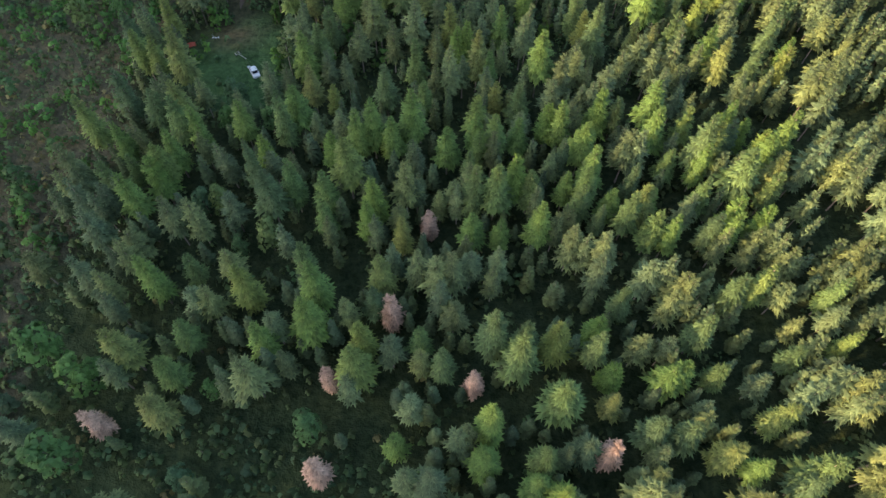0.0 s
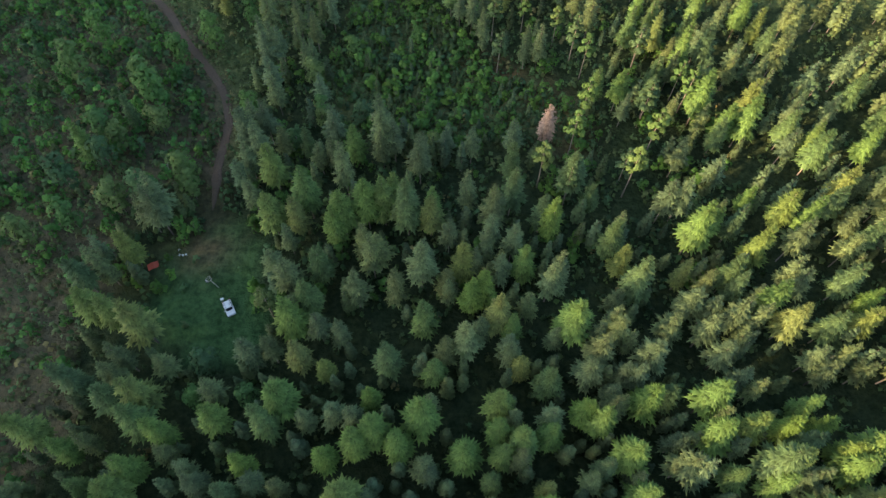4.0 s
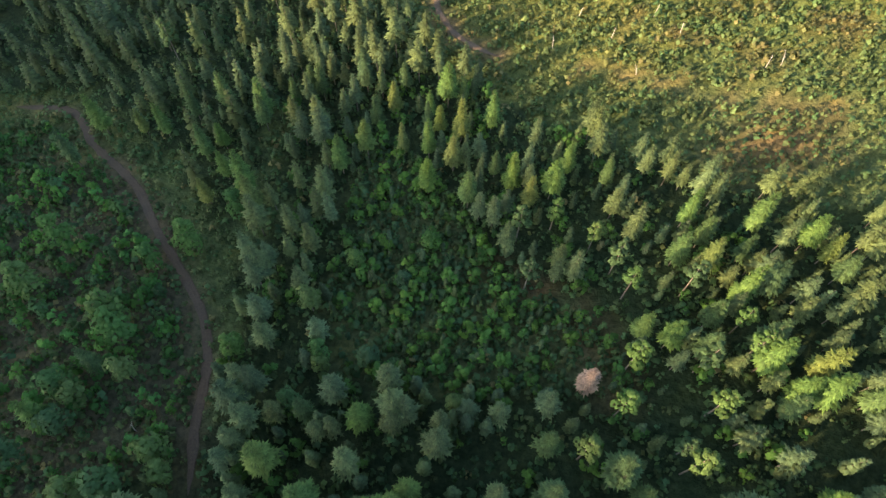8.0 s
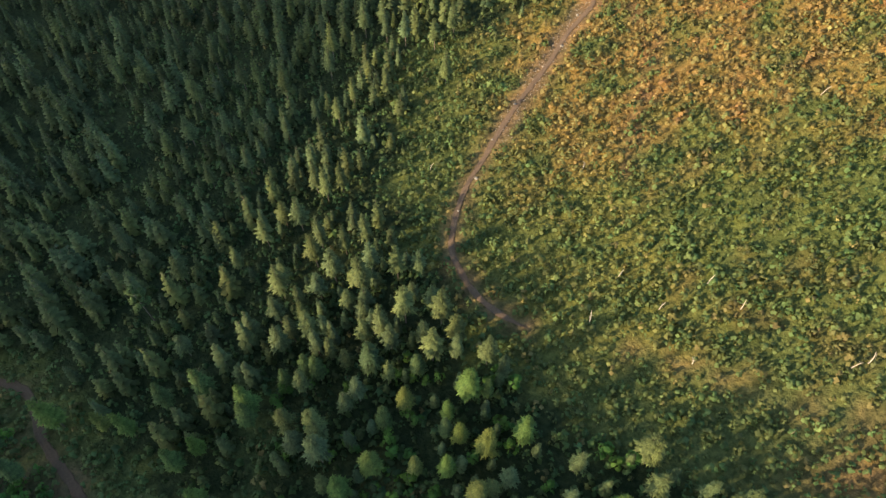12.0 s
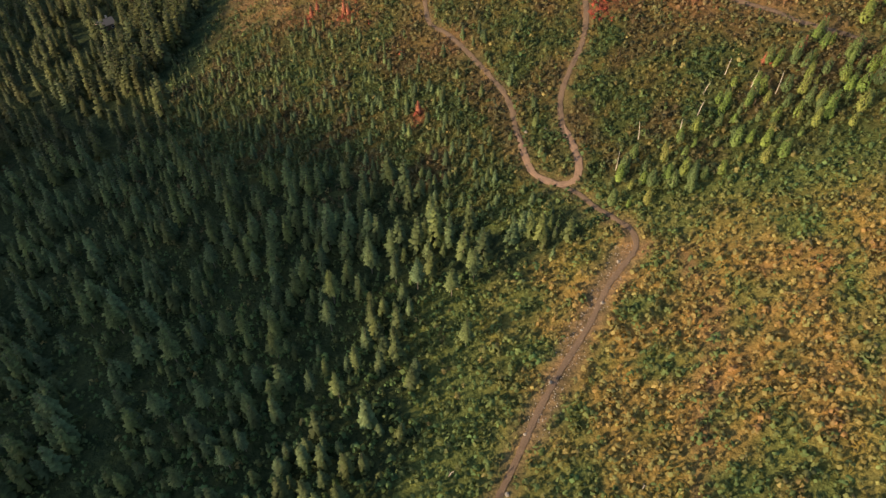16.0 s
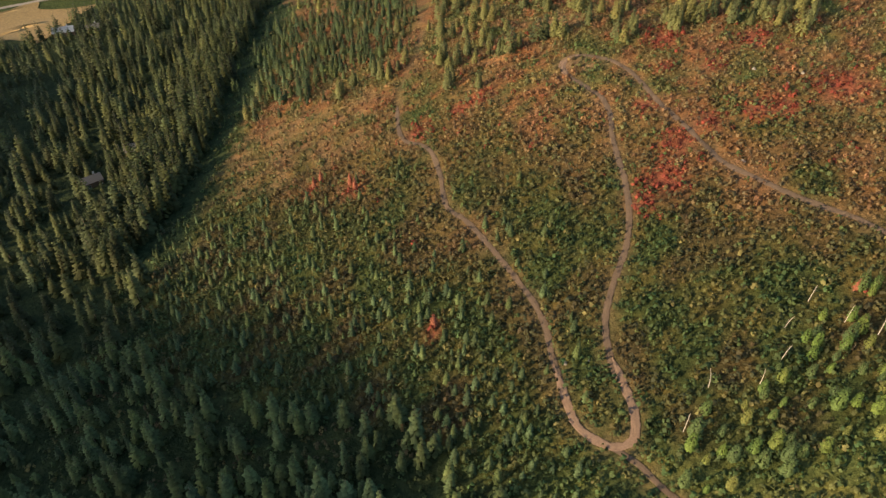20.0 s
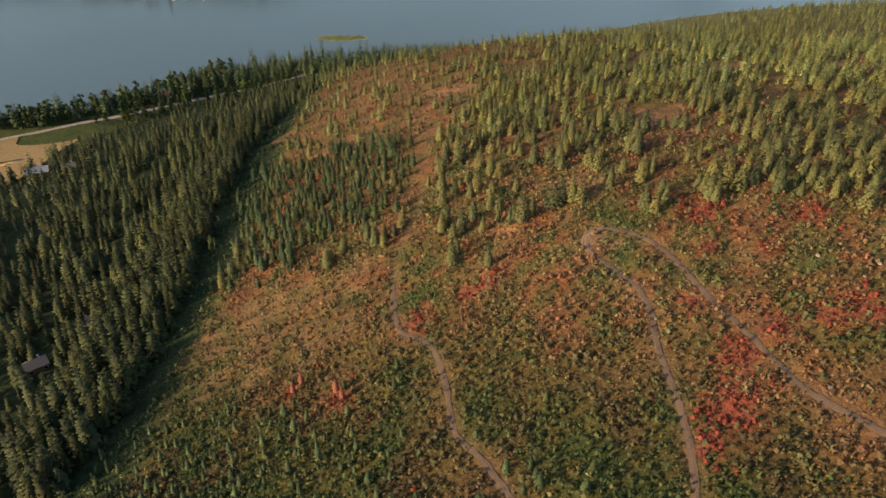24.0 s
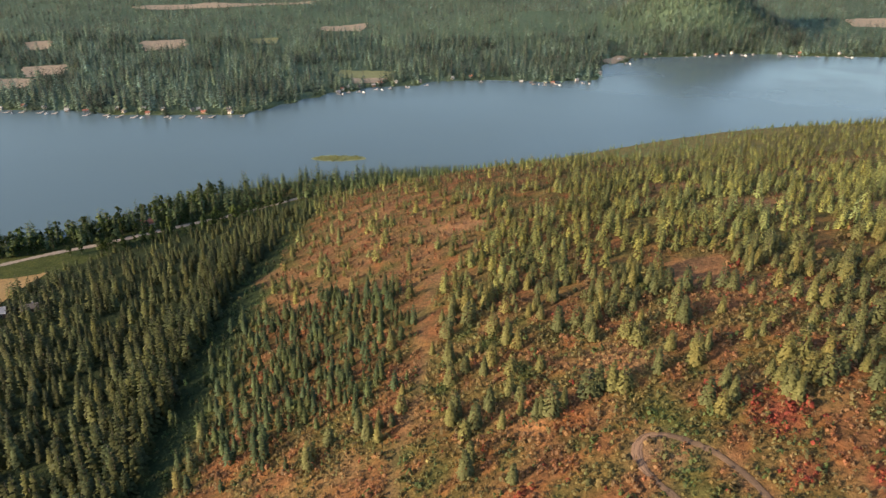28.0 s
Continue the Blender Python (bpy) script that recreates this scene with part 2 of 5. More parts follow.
def grainy(name, low, high, size, rough=0.85, bump=0.3, fine=None):
    """A mottled surface: two colours mixed by noise at two scales, with relief."""
    m, nodes, links, base = material(name)
    a, b = noise_of(nodes, links, size, 5), noise_of(nodes, links, fine or size / 8, 3)
    colour = mixed(nodes, links, low, high, a.outputs["Fac"])
    r = ramp(nodes, [(0.3, (0.72, 0.72, 0.72)), (0.7, (1.2, 1.2, 1.2))])
    links.new(b.outputs["Fac"], r.inputs["Fac"])
    links.new(mixed(nodes, links, colour, r.outputs["Color"], 1.0, "MULTIPLY"), base.inputs["Base Color"])
    base.inputs["Roughness"].default_value = rough
    relief = nodes.new("ShaderNodeBump")
    relief.inputs["Strength"].default_value, relief.inputs["Distance"].default_value = bump, (fine or size / 8) * 0.3
    links.new(b.outputs["Fac"], relief.inputs["Height"])
    links.new(relief.outputs["Normal"], base.inputs["Normal"])
    return m


NEEDLES = leafy("needles", (0.041, 0.076, 0.036), (0.100, 0.132, 0.052), 0.2)
NEEDLES_THING = leafy("needles_of_a_tree", (0.041, 0.076, 0.036), (0.100, 0.132, 0.052), 0.2, True)
LEAVES = leafy("leaves", (0.75, 0.75, 0.75), (1.2, 1.2, 1.15), 0.3)
BARK = grainy("bark", (0.11, 0.09, 0.07), (0.22, 0.18, 0.145), 0.6)
DEAD_WOOD = grainy("weathered_wood", (0.30, 0.27, 0.23), (0.48, 0.44, 0.39), 0.5)
DIRT = grainy("dirt_track_soil", (0.090, 0.062, 0.042), (0.150, 0.103, 0.068), 4.0, 0.95, 0.5, 0.35)
DARK_DIRT = grainy("dark_track_soil", (0.062, 0.042, 0.028), (0.105, 0.070, 0.044), 3.0, 0.95, 0.5, 0.35)
GRAVEL = grainy("pale_road_gravel", (0.27, 0.235, 0.20), (0.38, 0.33, 0.28), 5.0, 0.95, 0.4, 0.5)


def ground_material():
    m, nodes, links, base = material("ground_soil_and_grass")
    cover = nodes.new("ShaderNodeAttribute")
    cover.attribute_name = "cover"
    patch, clump, grain = noise_of(nodes, links, 7.0, 5, 0.65), noise_of(nodes, links, 1.4, 4, 0.7), noise_of(nodes, links, 0.25, 2)
    r = ramp(nodes, [(0.3, (0.6, 0.66, 0.6)), (0.5, (1.0, 1.0, 1.0)), (0.72, (1.35, 1.2, 0.95))])
    links.new(patch.outputs["Fac"], r.inputs["Fac"])
    s = ramp(nodes, [(0.35, (0.55, 0.6, 0.55)), (0.62, (1.3, 1.25, 1.15))])
    links.new(clump.outputs["Fac"], s.inputs["Fac"])
    colour = mixed(nodes, links, cover.outputs["Color"], r.outputs["Color"], 1.0, "MULTIPLY")
    colour = mixed(nodes, links, colour, s.outputs["Color"], 1.0, "MULTIPLY")
    links.new(colour, base.inputs["Base Color"])
    base.inputs["Roughness"].default_value = 0.95
    base.inputs["Specular IOR Level"].default_value = 0.1
    relief = nodes.new("ShaderNodeBump")
    relief.inputs["Strength"].default_value, relief.inputs["Distance"].default_value = 0.8, 0.8
    links.new(clump.outputs["Fac"], relief.inputs["Height"])
    links.new(relief.outputs["Normal"], base.inputs["Normal"])
    return m


GROUND = ground_material()


def water_material():
    m, nodes, links, base = material("lake_water")
    base.inputs["Base Color"].default_value = (0.095, 0.145, 0.165, 1)
    base.inputs["Roughness"].default_value = 0.12
    base.inputs["IOR"].default_value = 1.33
    a, b = noise_of(nodes, links, 1.6, 3), noise_of(nodes, links, 160.0, 2)
    relief = nodes.new("ShaderNodeBump")
    relief.inputs["Strength"].default_value, relief.inputs["Distance"].default_value = 0.03, 0.2
    links.new(a.outputs["Fac"], relief.inputs["Height"])
    links.new(relief.outputs["Normal"], base.inputs["Normal"])
    r = ramp(nodes, [(0.35, (0.17, 0.17, 0.17)), (0.65, (0.25, 0.25, 0.25))])
    links.new(b.outputs["Fac"], r.inputs["Fac"])
    links.new(r.outputs["Color"], base.inputs["Roughness"])
    return m


WATER = water_material()


# ---- mesh helpers ----
def sheet(name, verts, tris, materials, slots=None, tint=None, attribute="tint", flat=True, normals=None):
    """One mesh from arrays of corners and triangles, with soft normals if given."""
    verts, tris = np.asarray(verts, np.float32), np.asarray(tris, np.int32)
    me = bpy.data.meshes.new(name)
    me.vertices.add(len(verts))
    me.vertices.foreach_set("co", verts.ravel())
    me.loops.add(tris.size)
    me.loops.foreach_set("vertex_index", tris.ravel())
    me.polygons.add(len(tris))
    me.polygons.foreach_set("loop_start", np.arange(0, tris.size, 3, dtype=np.int32))
    for m in materials:
        me.materials.append(m)
    if slots is not None:
        me.polygons.foreach_set("material_index", np.asarray(slots, np.int32))
    if tint is not None:
        layer = me.attributes.new(attribute, "FLOAT_COLOR", "POINT")
        layer.data.foreach_set("color", np.concatenate([np.asarray(tint, np.float32), np.ones((len(verts), 1), np.float32)], 1).ravel())
    me.update(calc_edges=True)
    me.polygons.foreach_set("use_smooth", np.full(len(tris), normals is not None or not flat))
    if normals is not None:
        me.normals_split_custom_set_from_vertices(np.asarray(normals, np.float32))
    return me


def soften(v, t, seed=0):
    """Normals that follow the whole crown, not the single leaf, and triangles turned to suit them."""
    r = np.random.RandomState(seed)
    wide, tall = max(np.hypot(v[:, 0], v[:, 1]).max(), 0.1), max(v[:, 2].max(), 0.1)
    n = np.stack([1.25 * v[:, 0] / wide, 1.25 * v[:, 1] / wide, 0.25 + 0.55 * v[:, 2] / tall], -1) + r.uniform(-0.22, 0.22, v.shape)
    n /= np.linalg.norm(n, axis=1, keepdims=True)
    face = np.cross(v[t[:, 1]] - v[t[:, 0]], v[t[:, 2]] - v[t[:, 0]])
    wrong = (face * n[t].mean(1)).sum(1) < 0
    t = t.copy()
    t[wrong] = t[wrong][:, ::-1]
    face[wrong] *= -1
    face /= np.linalg.norm(face, axis=1, keepdims=True) + 1e-9
    own = np.zeros_like(n)
    for k in range(3):
        np.add.at(own, t[:, k], face)
    own /= np.linalg.norm(own, axis=1, keepdims=True) + 1e-9
    firm = 0.35 if len(v) > 900 else 0.2
    n = n * (1 - firm) + own * firm
    return n / np.linalg.norm(n, axis=1, keepdims=True), t


class Shape:
    """Corners, triangles, slots and shades that grow."""

    def __init__(self):
        self.v, self.t, self.s, self.c = [], [], [], []

    def add(self, verts, tris, slot=0, shade=(1, 1, 1)):
        n = len(self.v)
        self.v += [tuple(p) for p in verts]
        self.t += [(a + n, b + n, c + n) for a, b, c in tris]
        self.s += [slot] * len(tris)
        self.c += list(shade) if isinstance(shade, list) else [shade] * len(verts)

    def arrays(self):
        return np.array(self.v, np.float32), np.array(self.t, np.int32), np.array(self.s, np.int32), np.array(self.c, np.float32)

    def only(self, slot):
        """The arrays of one slot's triangles alone."""
        v, t, s, c = self.arrays()
        t = t[s == slot]
        used, back_ref = np.unique(t, return_inverse=True)
        return v[used], back_ref.reshape(-1, 3), c[used]


def stem(shape, height_of, r0, r1, sides=5, slot=1, lean=0.0, steps=3, base=(0, 0, 0), turn=0.0):
    """A tapered, slightly bent trunk or limb."""
    ring = []
    for k in range(steps + 1):
        f = k / steps
        r = r0 + (r1 - r0) * f
        for j in range(sides):
            a = 2 * math.pi * j / sides
            ring.append((base[0] + math.cos(turn) * lean * f * f + r * math.cos(a), base[1] + math.sin(turn) * lean * f * f + r * math.sin(a), base[2] + height_of * f))
    tris = []
    for k in range(steps):
        for j in range(sides):
            a, b = k * sides + j, k * sides + (j + 1) % sides
            tris += [(a, b, b + sides), (a, b + sides, a + sides)]
    shape.add(ring, tris, slot)


def conifer(rnd, tall, wide, layers, per, bare=0.1, fringe=True, pointed=0.85, shade=(1, 1, 1), thin=1.0, droop=0.3):
    """A spruce, fir or pine: whorls of drooping boughs round a trunk."""
    s = Shape()
    stem(s, tall * 0.97, max(0.012 * tall, 0.08), 0.02, 5 if fringe else 3, 1, 0.02 * tall * rnd.uniform(-1, 1), 3 if fringe else 1, (0, 0, -0.6))
    for k in range(layers):
        f = (k + rnd.uniform(-0.25, 0.25)) / layers
        f = min(max(f, 0), 0.985)
        z = tall * (bare + (1 - bare) * f)
        full = min(1.0, 0.55 + f * 3.2)
        reach = wide * full * (1 - f) ** pointed * rnd.uniform(0.85, 1.15) + 0.12
        count = max(3, round(per * (1 - 0.55 * f)))
        for j in range(count):
            if rnd.random() > thin:
                continue
            a = 2 * math.pi * (j + rnd.uniform(-0.35, 0.35)) / count + k * 1.1
            far_out = reach * (rnd.uniform(0.62, 1.2) if fringe else rnd.uniform(0.72, 1.12))
            drop = far_out * (droop + 0.25 * (1 - f) - 0.75 * f * f) + rnd.uniform(-0.1, 0.1)
            ca, sa = math.cos(a), math.sin(a)
            half = min(0.34 * far_out + 0.12, 0.95)
            lit = rnd.uniform(0.78, 1.2)
            tone = tuple(c * lit for c in shade)

            zj = z if fringe else z + rnd.uniform(-0.5, 0.5) * tall * (1 - bare) / layers

            def at(u, side, up):
                return (ca * far_out * u - sa * side, sa * far_out * u + ca * side, zj - drop * u * u + up)
            if not fringe:
                # paler new growth at the tip; crown shade tinted into the root
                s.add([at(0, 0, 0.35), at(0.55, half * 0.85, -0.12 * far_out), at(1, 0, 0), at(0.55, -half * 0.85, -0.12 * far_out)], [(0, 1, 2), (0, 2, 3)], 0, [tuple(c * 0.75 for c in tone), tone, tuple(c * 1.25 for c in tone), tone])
                continue
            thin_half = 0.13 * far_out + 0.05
            # tips carry fresh growth plus sunlit brightness, inner ends the crown's shade
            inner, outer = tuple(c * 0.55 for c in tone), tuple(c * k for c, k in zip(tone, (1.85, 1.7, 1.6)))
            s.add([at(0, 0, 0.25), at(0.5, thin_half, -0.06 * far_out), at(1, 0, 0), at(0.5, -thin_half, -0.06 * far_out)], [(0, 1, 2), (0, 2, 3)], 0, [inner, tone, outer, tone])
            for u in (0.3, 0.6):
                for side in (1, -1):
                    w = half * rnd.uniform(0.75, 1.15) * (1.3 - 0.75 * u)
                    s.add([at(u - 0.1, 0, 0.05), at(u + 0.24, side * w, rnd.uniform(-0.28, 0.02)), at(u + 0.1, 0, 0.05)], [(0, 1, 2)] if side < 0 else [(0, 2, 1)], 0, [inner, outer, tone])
    return s


def fir(rnd, tall, wide, count, size, bare=0.1, pointed=0.6, low=0.5):
    """A full conifer: many small boughs all over a rounded cone, with gaps and an uneven outline."""
    s = Shape()
    stem(s, tall * 0.95, max(0.012 * tall, 0.08), 0.03, 3, 1, 0.02 * tall * rnd.uniform(-1, 1), 1, (0, 0, -0.6))
    bulge = [rnd.uniform(0.78, 1.18) for _ in range(7)]
    for k in range(count):
        f = 1 - math.sqrt(1 - (k + rnd.random()) / count * 0.985)
        a = k * 2.39996 + rnd.uniform(-0.5, 0.5)
        reach = wide * min(1.0, low + 2.6 * f) * (1 - f) ** pointed * bulge[int((a * 1.11 + f * 5) % 7)] + 0.15
        long = min(size * rnd.uniform(0.75, 1.35), reach + 0.35)
        r1 = reach * rnd.uniform(0.78, 1.08)
        r0 = max(0.0, r1 - long)
        z = tall * (bare + (1 - bare) * f) + rnd.uniform(-0.2, 0.2)
        fall = long * (0.45 - 1.0 * f + rnd.uniform(-0.2, 0.2))
        half = long * rnd.uniform(0.3, 0.48)
        ca, sa = math.cos(a), math.sin(a)
        lit = rnd.uniform(0.75, 1.25)

        def at(rad, side, h):
            return (ca * rad - sa * side, sa * rad + ca * side, h)
        mid = 0.55 * r1 + 0.45 * r0
        # tint falls off towards the trunk as shade inside the crown, tips paler
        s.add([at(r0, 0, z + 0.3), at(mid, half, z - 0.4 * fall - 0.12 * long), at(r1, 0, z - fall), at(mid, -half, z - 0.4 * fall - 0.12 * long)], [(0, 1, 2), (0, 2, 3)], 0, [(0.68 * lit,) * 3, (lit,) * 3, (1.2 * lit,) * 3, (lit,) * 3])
    return s


def leafball(rnd, s, centre, rx, rz, count, size, slot=0, shade=(1, 1, 1), low=-0.4):
    """Small leaves all over an uneven ball."""
    for _ in range(count):
        a, h = rnd.uniform(0, 2 * math.pi), rnd.uniform(low, 1)
        r = math.sqrt(max(0, 1 - h * h)) * rnd.uniform(0.7, 1.08)
        c = Vector((centre[0] + rx * r * math.cos(a), centre[1] + rx * r * math.sin(a), centre[2] + rz * h * rnd.uniform(0.8, 1.05)))
        out = Vector((math.cos(a) * r, math.sin(a) * r, h + 0.35)).normalized()
        out = (out + Vector((rnd.uniform(-0.6, 0.6), rnd.uniform(-0.6, 0.6), rnd.uniform(-0.6, 0.6)))).normalized()
        side = out.orthogonal().normalized()
        up = out.cross(side)
        spin = rnd.uniform(0, 2 * math.pi)
        side, up = side * math.cos(spin) + up * math.sin(spin), up * math.cos(spin) - side * math.sin(spin)
        g, lit = size * rnd.uniform(0.6, 1.3), rnd.uniform(0.75, 1.25)
        s.add([c - side * g, c + side * g * 0.9 + up * g * 0.35, c + up * g * 1.1 - side * 0.2 * g, c - up * g * 0.7 + side * 0.3 * g], [(0, 3, 1), (0, 1, 2)], slot, tuple(k * lit for k in shade))


def broadleaf(rnd, tall, wide, balls, leaves, size, bare=0.35):
    """A birch or aspen: trunk, limbs and leafy clumps with gaps."""
    s = Shape()
    stem(s, tall * 0.8, 0.012 * tall, 0.03, 5, 1, 0.05 * tall * rnd.uniform(-1, 1), 3, (0, 0, -0.4))
    for k in range(balls):
        f = (k + 0.5) / balls
        a = k * 2.4 + rnd.uniform(-0.4, 0.4)
        spread = wide * 0.55 * math.sin(math.pi * (0.15 + 0.75 * f)) * rnd.uniform(0.6, 1.1)
        c = (spread * math.cos(a), spread * math.sin(a), tall * (bare + (0.92 - bare) * f))
        g = wide * (0.62 - 0.25 * f) * rnd.uniform(0.8, 1.15)
        leafball(rnd, s, c, g, g * 0.9, leaves, size)
        stem(s, c[2] * 0.25, 0.05, 0.02, 3, 1, spread, 2, (0, 0, c[2] * 0.75), a)
    return s


def pine(rnd, tall, wide, clumps, leaves, bare=0.5):
    """A pine: a bare trunk and a crown of needle clumps on short limbs."""
    s = Shape()
    stem(s, tall * 0.97, 0.013 * tall, 0.04, 5, 1, 0.03 * tall * rnd.uniform(-1, 1), 3, (0, 0, -0.5))
    for k in range(clumps):
        f = (k + rnd.uniform(0, 0.8)) / clumps
        a = k * 2.4
        spread = wide * (0.75 * (1 - f) ** 0.6 + 0.08) * rnd.uniform(0.6, 1.05)
        c = (spread * math.cos(a), spread * math.sin(a), tall * (bare + (0.98 - bare) * f))
        g = wide * 0.36 * rnd.uniform(0.75, 1.15) * (1.1 - 0.5 * f)
        leafball(rnd, s, c, g, g * 0.8, leaves, g * 0.42, 0, (1, 1, 1), -0.5)
        stem(s, 0.3, 0.06, 0.02, 3, 1, spread, 2, (0, 0, c[2] - 0.4), a)
    return s


def bush(rnd, wide, tall, leaves, size):
    s = Shape()
    leafball(rnd, s, (0, 0, tall * 0.35), wide, tall * 0.65, leaves, size, 0, (1, 1, 1), -0.3)
    return s


def strewn(name, shapes, places, materials, label, category, tints):
    """One object of kind stuff: copies of the shapes at places (x, y, z, size, stretch, turn, which)."""
    shapes = [s.arrays() if isinstance(s, Shape) else s for s in shapes]
    V, T, S, C, N, n = [], [], [], [], [], 0
    which = places[:, 6].astype(int)
    for k, (v, t, s, c) in enumerate(shapes):
        p = places[which == k]
        if not len(p):
            continue
        g = tints[which == k]
        soft, t = soften(v, t, k)
        ca, sa = np.cos(p[:, 5])[:, None], np.sin(p[:, 5])[:, None]
        x, y = v[:, 0][None] * p[:, 3:4], v[:, 1][None] * p[:, 3:4]
        q = np.stack([x * ca - y * sa + p[:, 0:1], x * sa + y * ca + p[:, 1:2], v[:, 2][None] * p[:, 3:4] * p[:, 4:5] + p[:, 2:3]], -1)
        V.append(q.reshape(-1, 3))
        T.append((t[None] + (np.arange(len(p)) * len(v))[:, None, None] + n).reshape(-1, 3))
        S.append(np.tile(s, len(p)))
        nx_, ny_ = soft[:, 0][None], soft[:, 1][None]
        N.append(np.stack([nx_ * ca - ny_ * sa, nx_ * sa + ny_ * ca, np.broadcast_to(soft[:, 2][None], (len(p), len(v)))], -1).reshape(-1, 3))
        C.append((c[None] * g[:, None, :]).reshape(-1, 3))
        n += len(p) * len(v)
    if not V:
        return None
    me = sheet(name, np.concatenate(V), np.concatenate(T), materials, np.concatenate(S), np.concatenate(C), normals=np.concatenate(N))
    return tagged(new(name, me), label, category, "", "stuff")


def near_any(x, y, places, gap):
    """Which places lie within gap of one of the listed ones."""
    q = np.array(places, float)
    return ((x[:, None] - q[None, :, 0]) ** 2 + (y[:, None] - q[None, :, 1]) ** 2).min(1) < gap * gap


def part(name, data, parent, label=""):
    ob = new(name, data)
    ob.parent = parent
    return tagged(ob, label)


# ---- ground, one sheet to the horizon ----
def lines(near0, near1, step, low, high):
    out = list(np.arange(near0, near1 + 0.1, step))
    s, v = step, near1
    while v < high:
        s *= 1.09
        v += s
        out.append(min(v, high))
    s, v = step, near0
    while v > low:
        s *= 1.12
        v -= s
        out.insert(0, max(v, low))
    return np.array(out)


GX, GY = lines(-260, 260, 4.0, -5200, 5200), lines(-30, 980, 4.0, -3000, 5600)


def mask(x, y, ring, soft=0.0):
    jx, jy = waves(x, y, 23, 11) * soft, waves(x, y, 19, 12) * soft
    return inside(x + jx, y + jy, ring)


def red_share(x, y):
    """How much of the low growth has turned red: the burnt-looking upper slope."""
    return np.clip(smooth(440, 540, y + 0.45 * x + 18 * waves(x, y, 60, 3)) * (0.62 + 0.55 * waves(x, y, 38, 4)), 0, 1) * smooth(-112, -95, x)


def red_spot(x, y):
    """The reddest patches of shrubs."""
    k = 0.0
    for a, b, s in RED_SPOTS:
        k = np.maximum(k, np.exp(-(((x - a) / s) ** 2 + ((y - b) / (1.3 * s)) ** 2)))
    return k


def openings(x, y):
    """Bare patches between the pines of the hill."""
    k = 0.0
    for a, b, s in OPENINGS:
        k = np.maximum(k, np.exp(-(((x - a) / (1.5 * s)) ** 2 + ((y - b) / s) ** 2) ** 2))
    return k


def growth(x, y):
    """The main colour of the low growth: soft patches of green, olive, gold, rust and brown."""
    c = np.zeros((*np.shape(x), 3)) + (0.078, 0.115, 0.042)

    def lay(k, colour):
        nonlocal c
        c = c + (np.array(colour) - c) * np.clip(np.asarray(k, float), 0, 1)[..., None]
    open_slope = smooth(365, 385, y) * (1 - smooth(480, 540, y + 0.3 * x))
    # olive slope growth, dulled further to carry the partial shade lying there
    lay(open_slope, (0.050, 0.078, 0.030))
    lay(0.7 * open_slope * smooth(-0.1, 0.6, waves(x, y, 21, 51)), (0.090, 0.098, 0.038))
    lay(0.75 * open_slope * smooth(0.1, 0.6, waves(x, y, 33, 52)), (0.085, 0.066, 0.038))
    lay(0.6 * open_slope * smooth(0.3, 0.7, waves(x, y, 12, 53)), (0.115, 0.102, 0.038))
    lower = smooth(-5, 25, x) * smooth(215, 255, y) * (1 - smooth(338, 368, y))
    lay(0.9 * lower * smooth(-0.6, 0.2, waves(x, y, 23, 54)), (0.135, 0.158, 0.052))
    lay(0.85 * lower * smooth(272, 312, y + 10 * waves(x, y, 30, 61)) * smooth(-0.9, -0.1, waves(x, y, 23, 54)), (0.228, 0.168, 0.066))
    lay(0.6 * lower * smooth(0.3, 0.8, waves(x, y, 17, 55)) * smooth(30, 62, x), (0.23, 0.14, 0.066))
    lay(0.75 * lower * smooth(0.3, 0.7, waves(x, y, 19, 56)), (0.092, 0.128, 0.044))
    lay(0.75 * lower * smooth(40, 62, x + 8 * waves(x, y, 26, 65)) * (1 - smooth(272, 300, y)), (0.074, 0.118, 0.042))
    lay(0.6 * lower * smooth(45, 60, x) * (1 - smooth(235, 262, y)) * smooth(0.0, 0.5, waves(x, y, 11, 66)), (0.15, 0.075, 0.045))
    hill = red_share(x, y)
    lay(1.25 * hill, (0.205, 0.120, 0.067))
    upper = smooth(470, 540, y + 0.3 * x) * (y < 1150) * smooth(-118, -104, x)
    lay(0.85 * upper * smooth(0.05, 0.5, waves(x, y, 29, 57)), (0.158, 0.145, 0.060))
    lay(0.8 * upper * smooth(0.3, 0.65, waves(x, y, 16, 58)), (0.25, 0.125, 0.068))
    lay(0.7 * upper * smooth(0.35, 0.7, waves(x, y, 18, 59)), (0.098, 0.130, 0.050))
    lay(0.6 * upper * smooth(0.35, 0.7, waves(x, y, 37, 60)), (0.21, 0.165, 0.080))
    lay(0.75 * upper * smooth(600, 680, y) * smooth(20, 90, x) * smooth(-0.5, 0.2, waves(x, y, 44, 67)), (0.165, 0.155, 0.062))
    return c


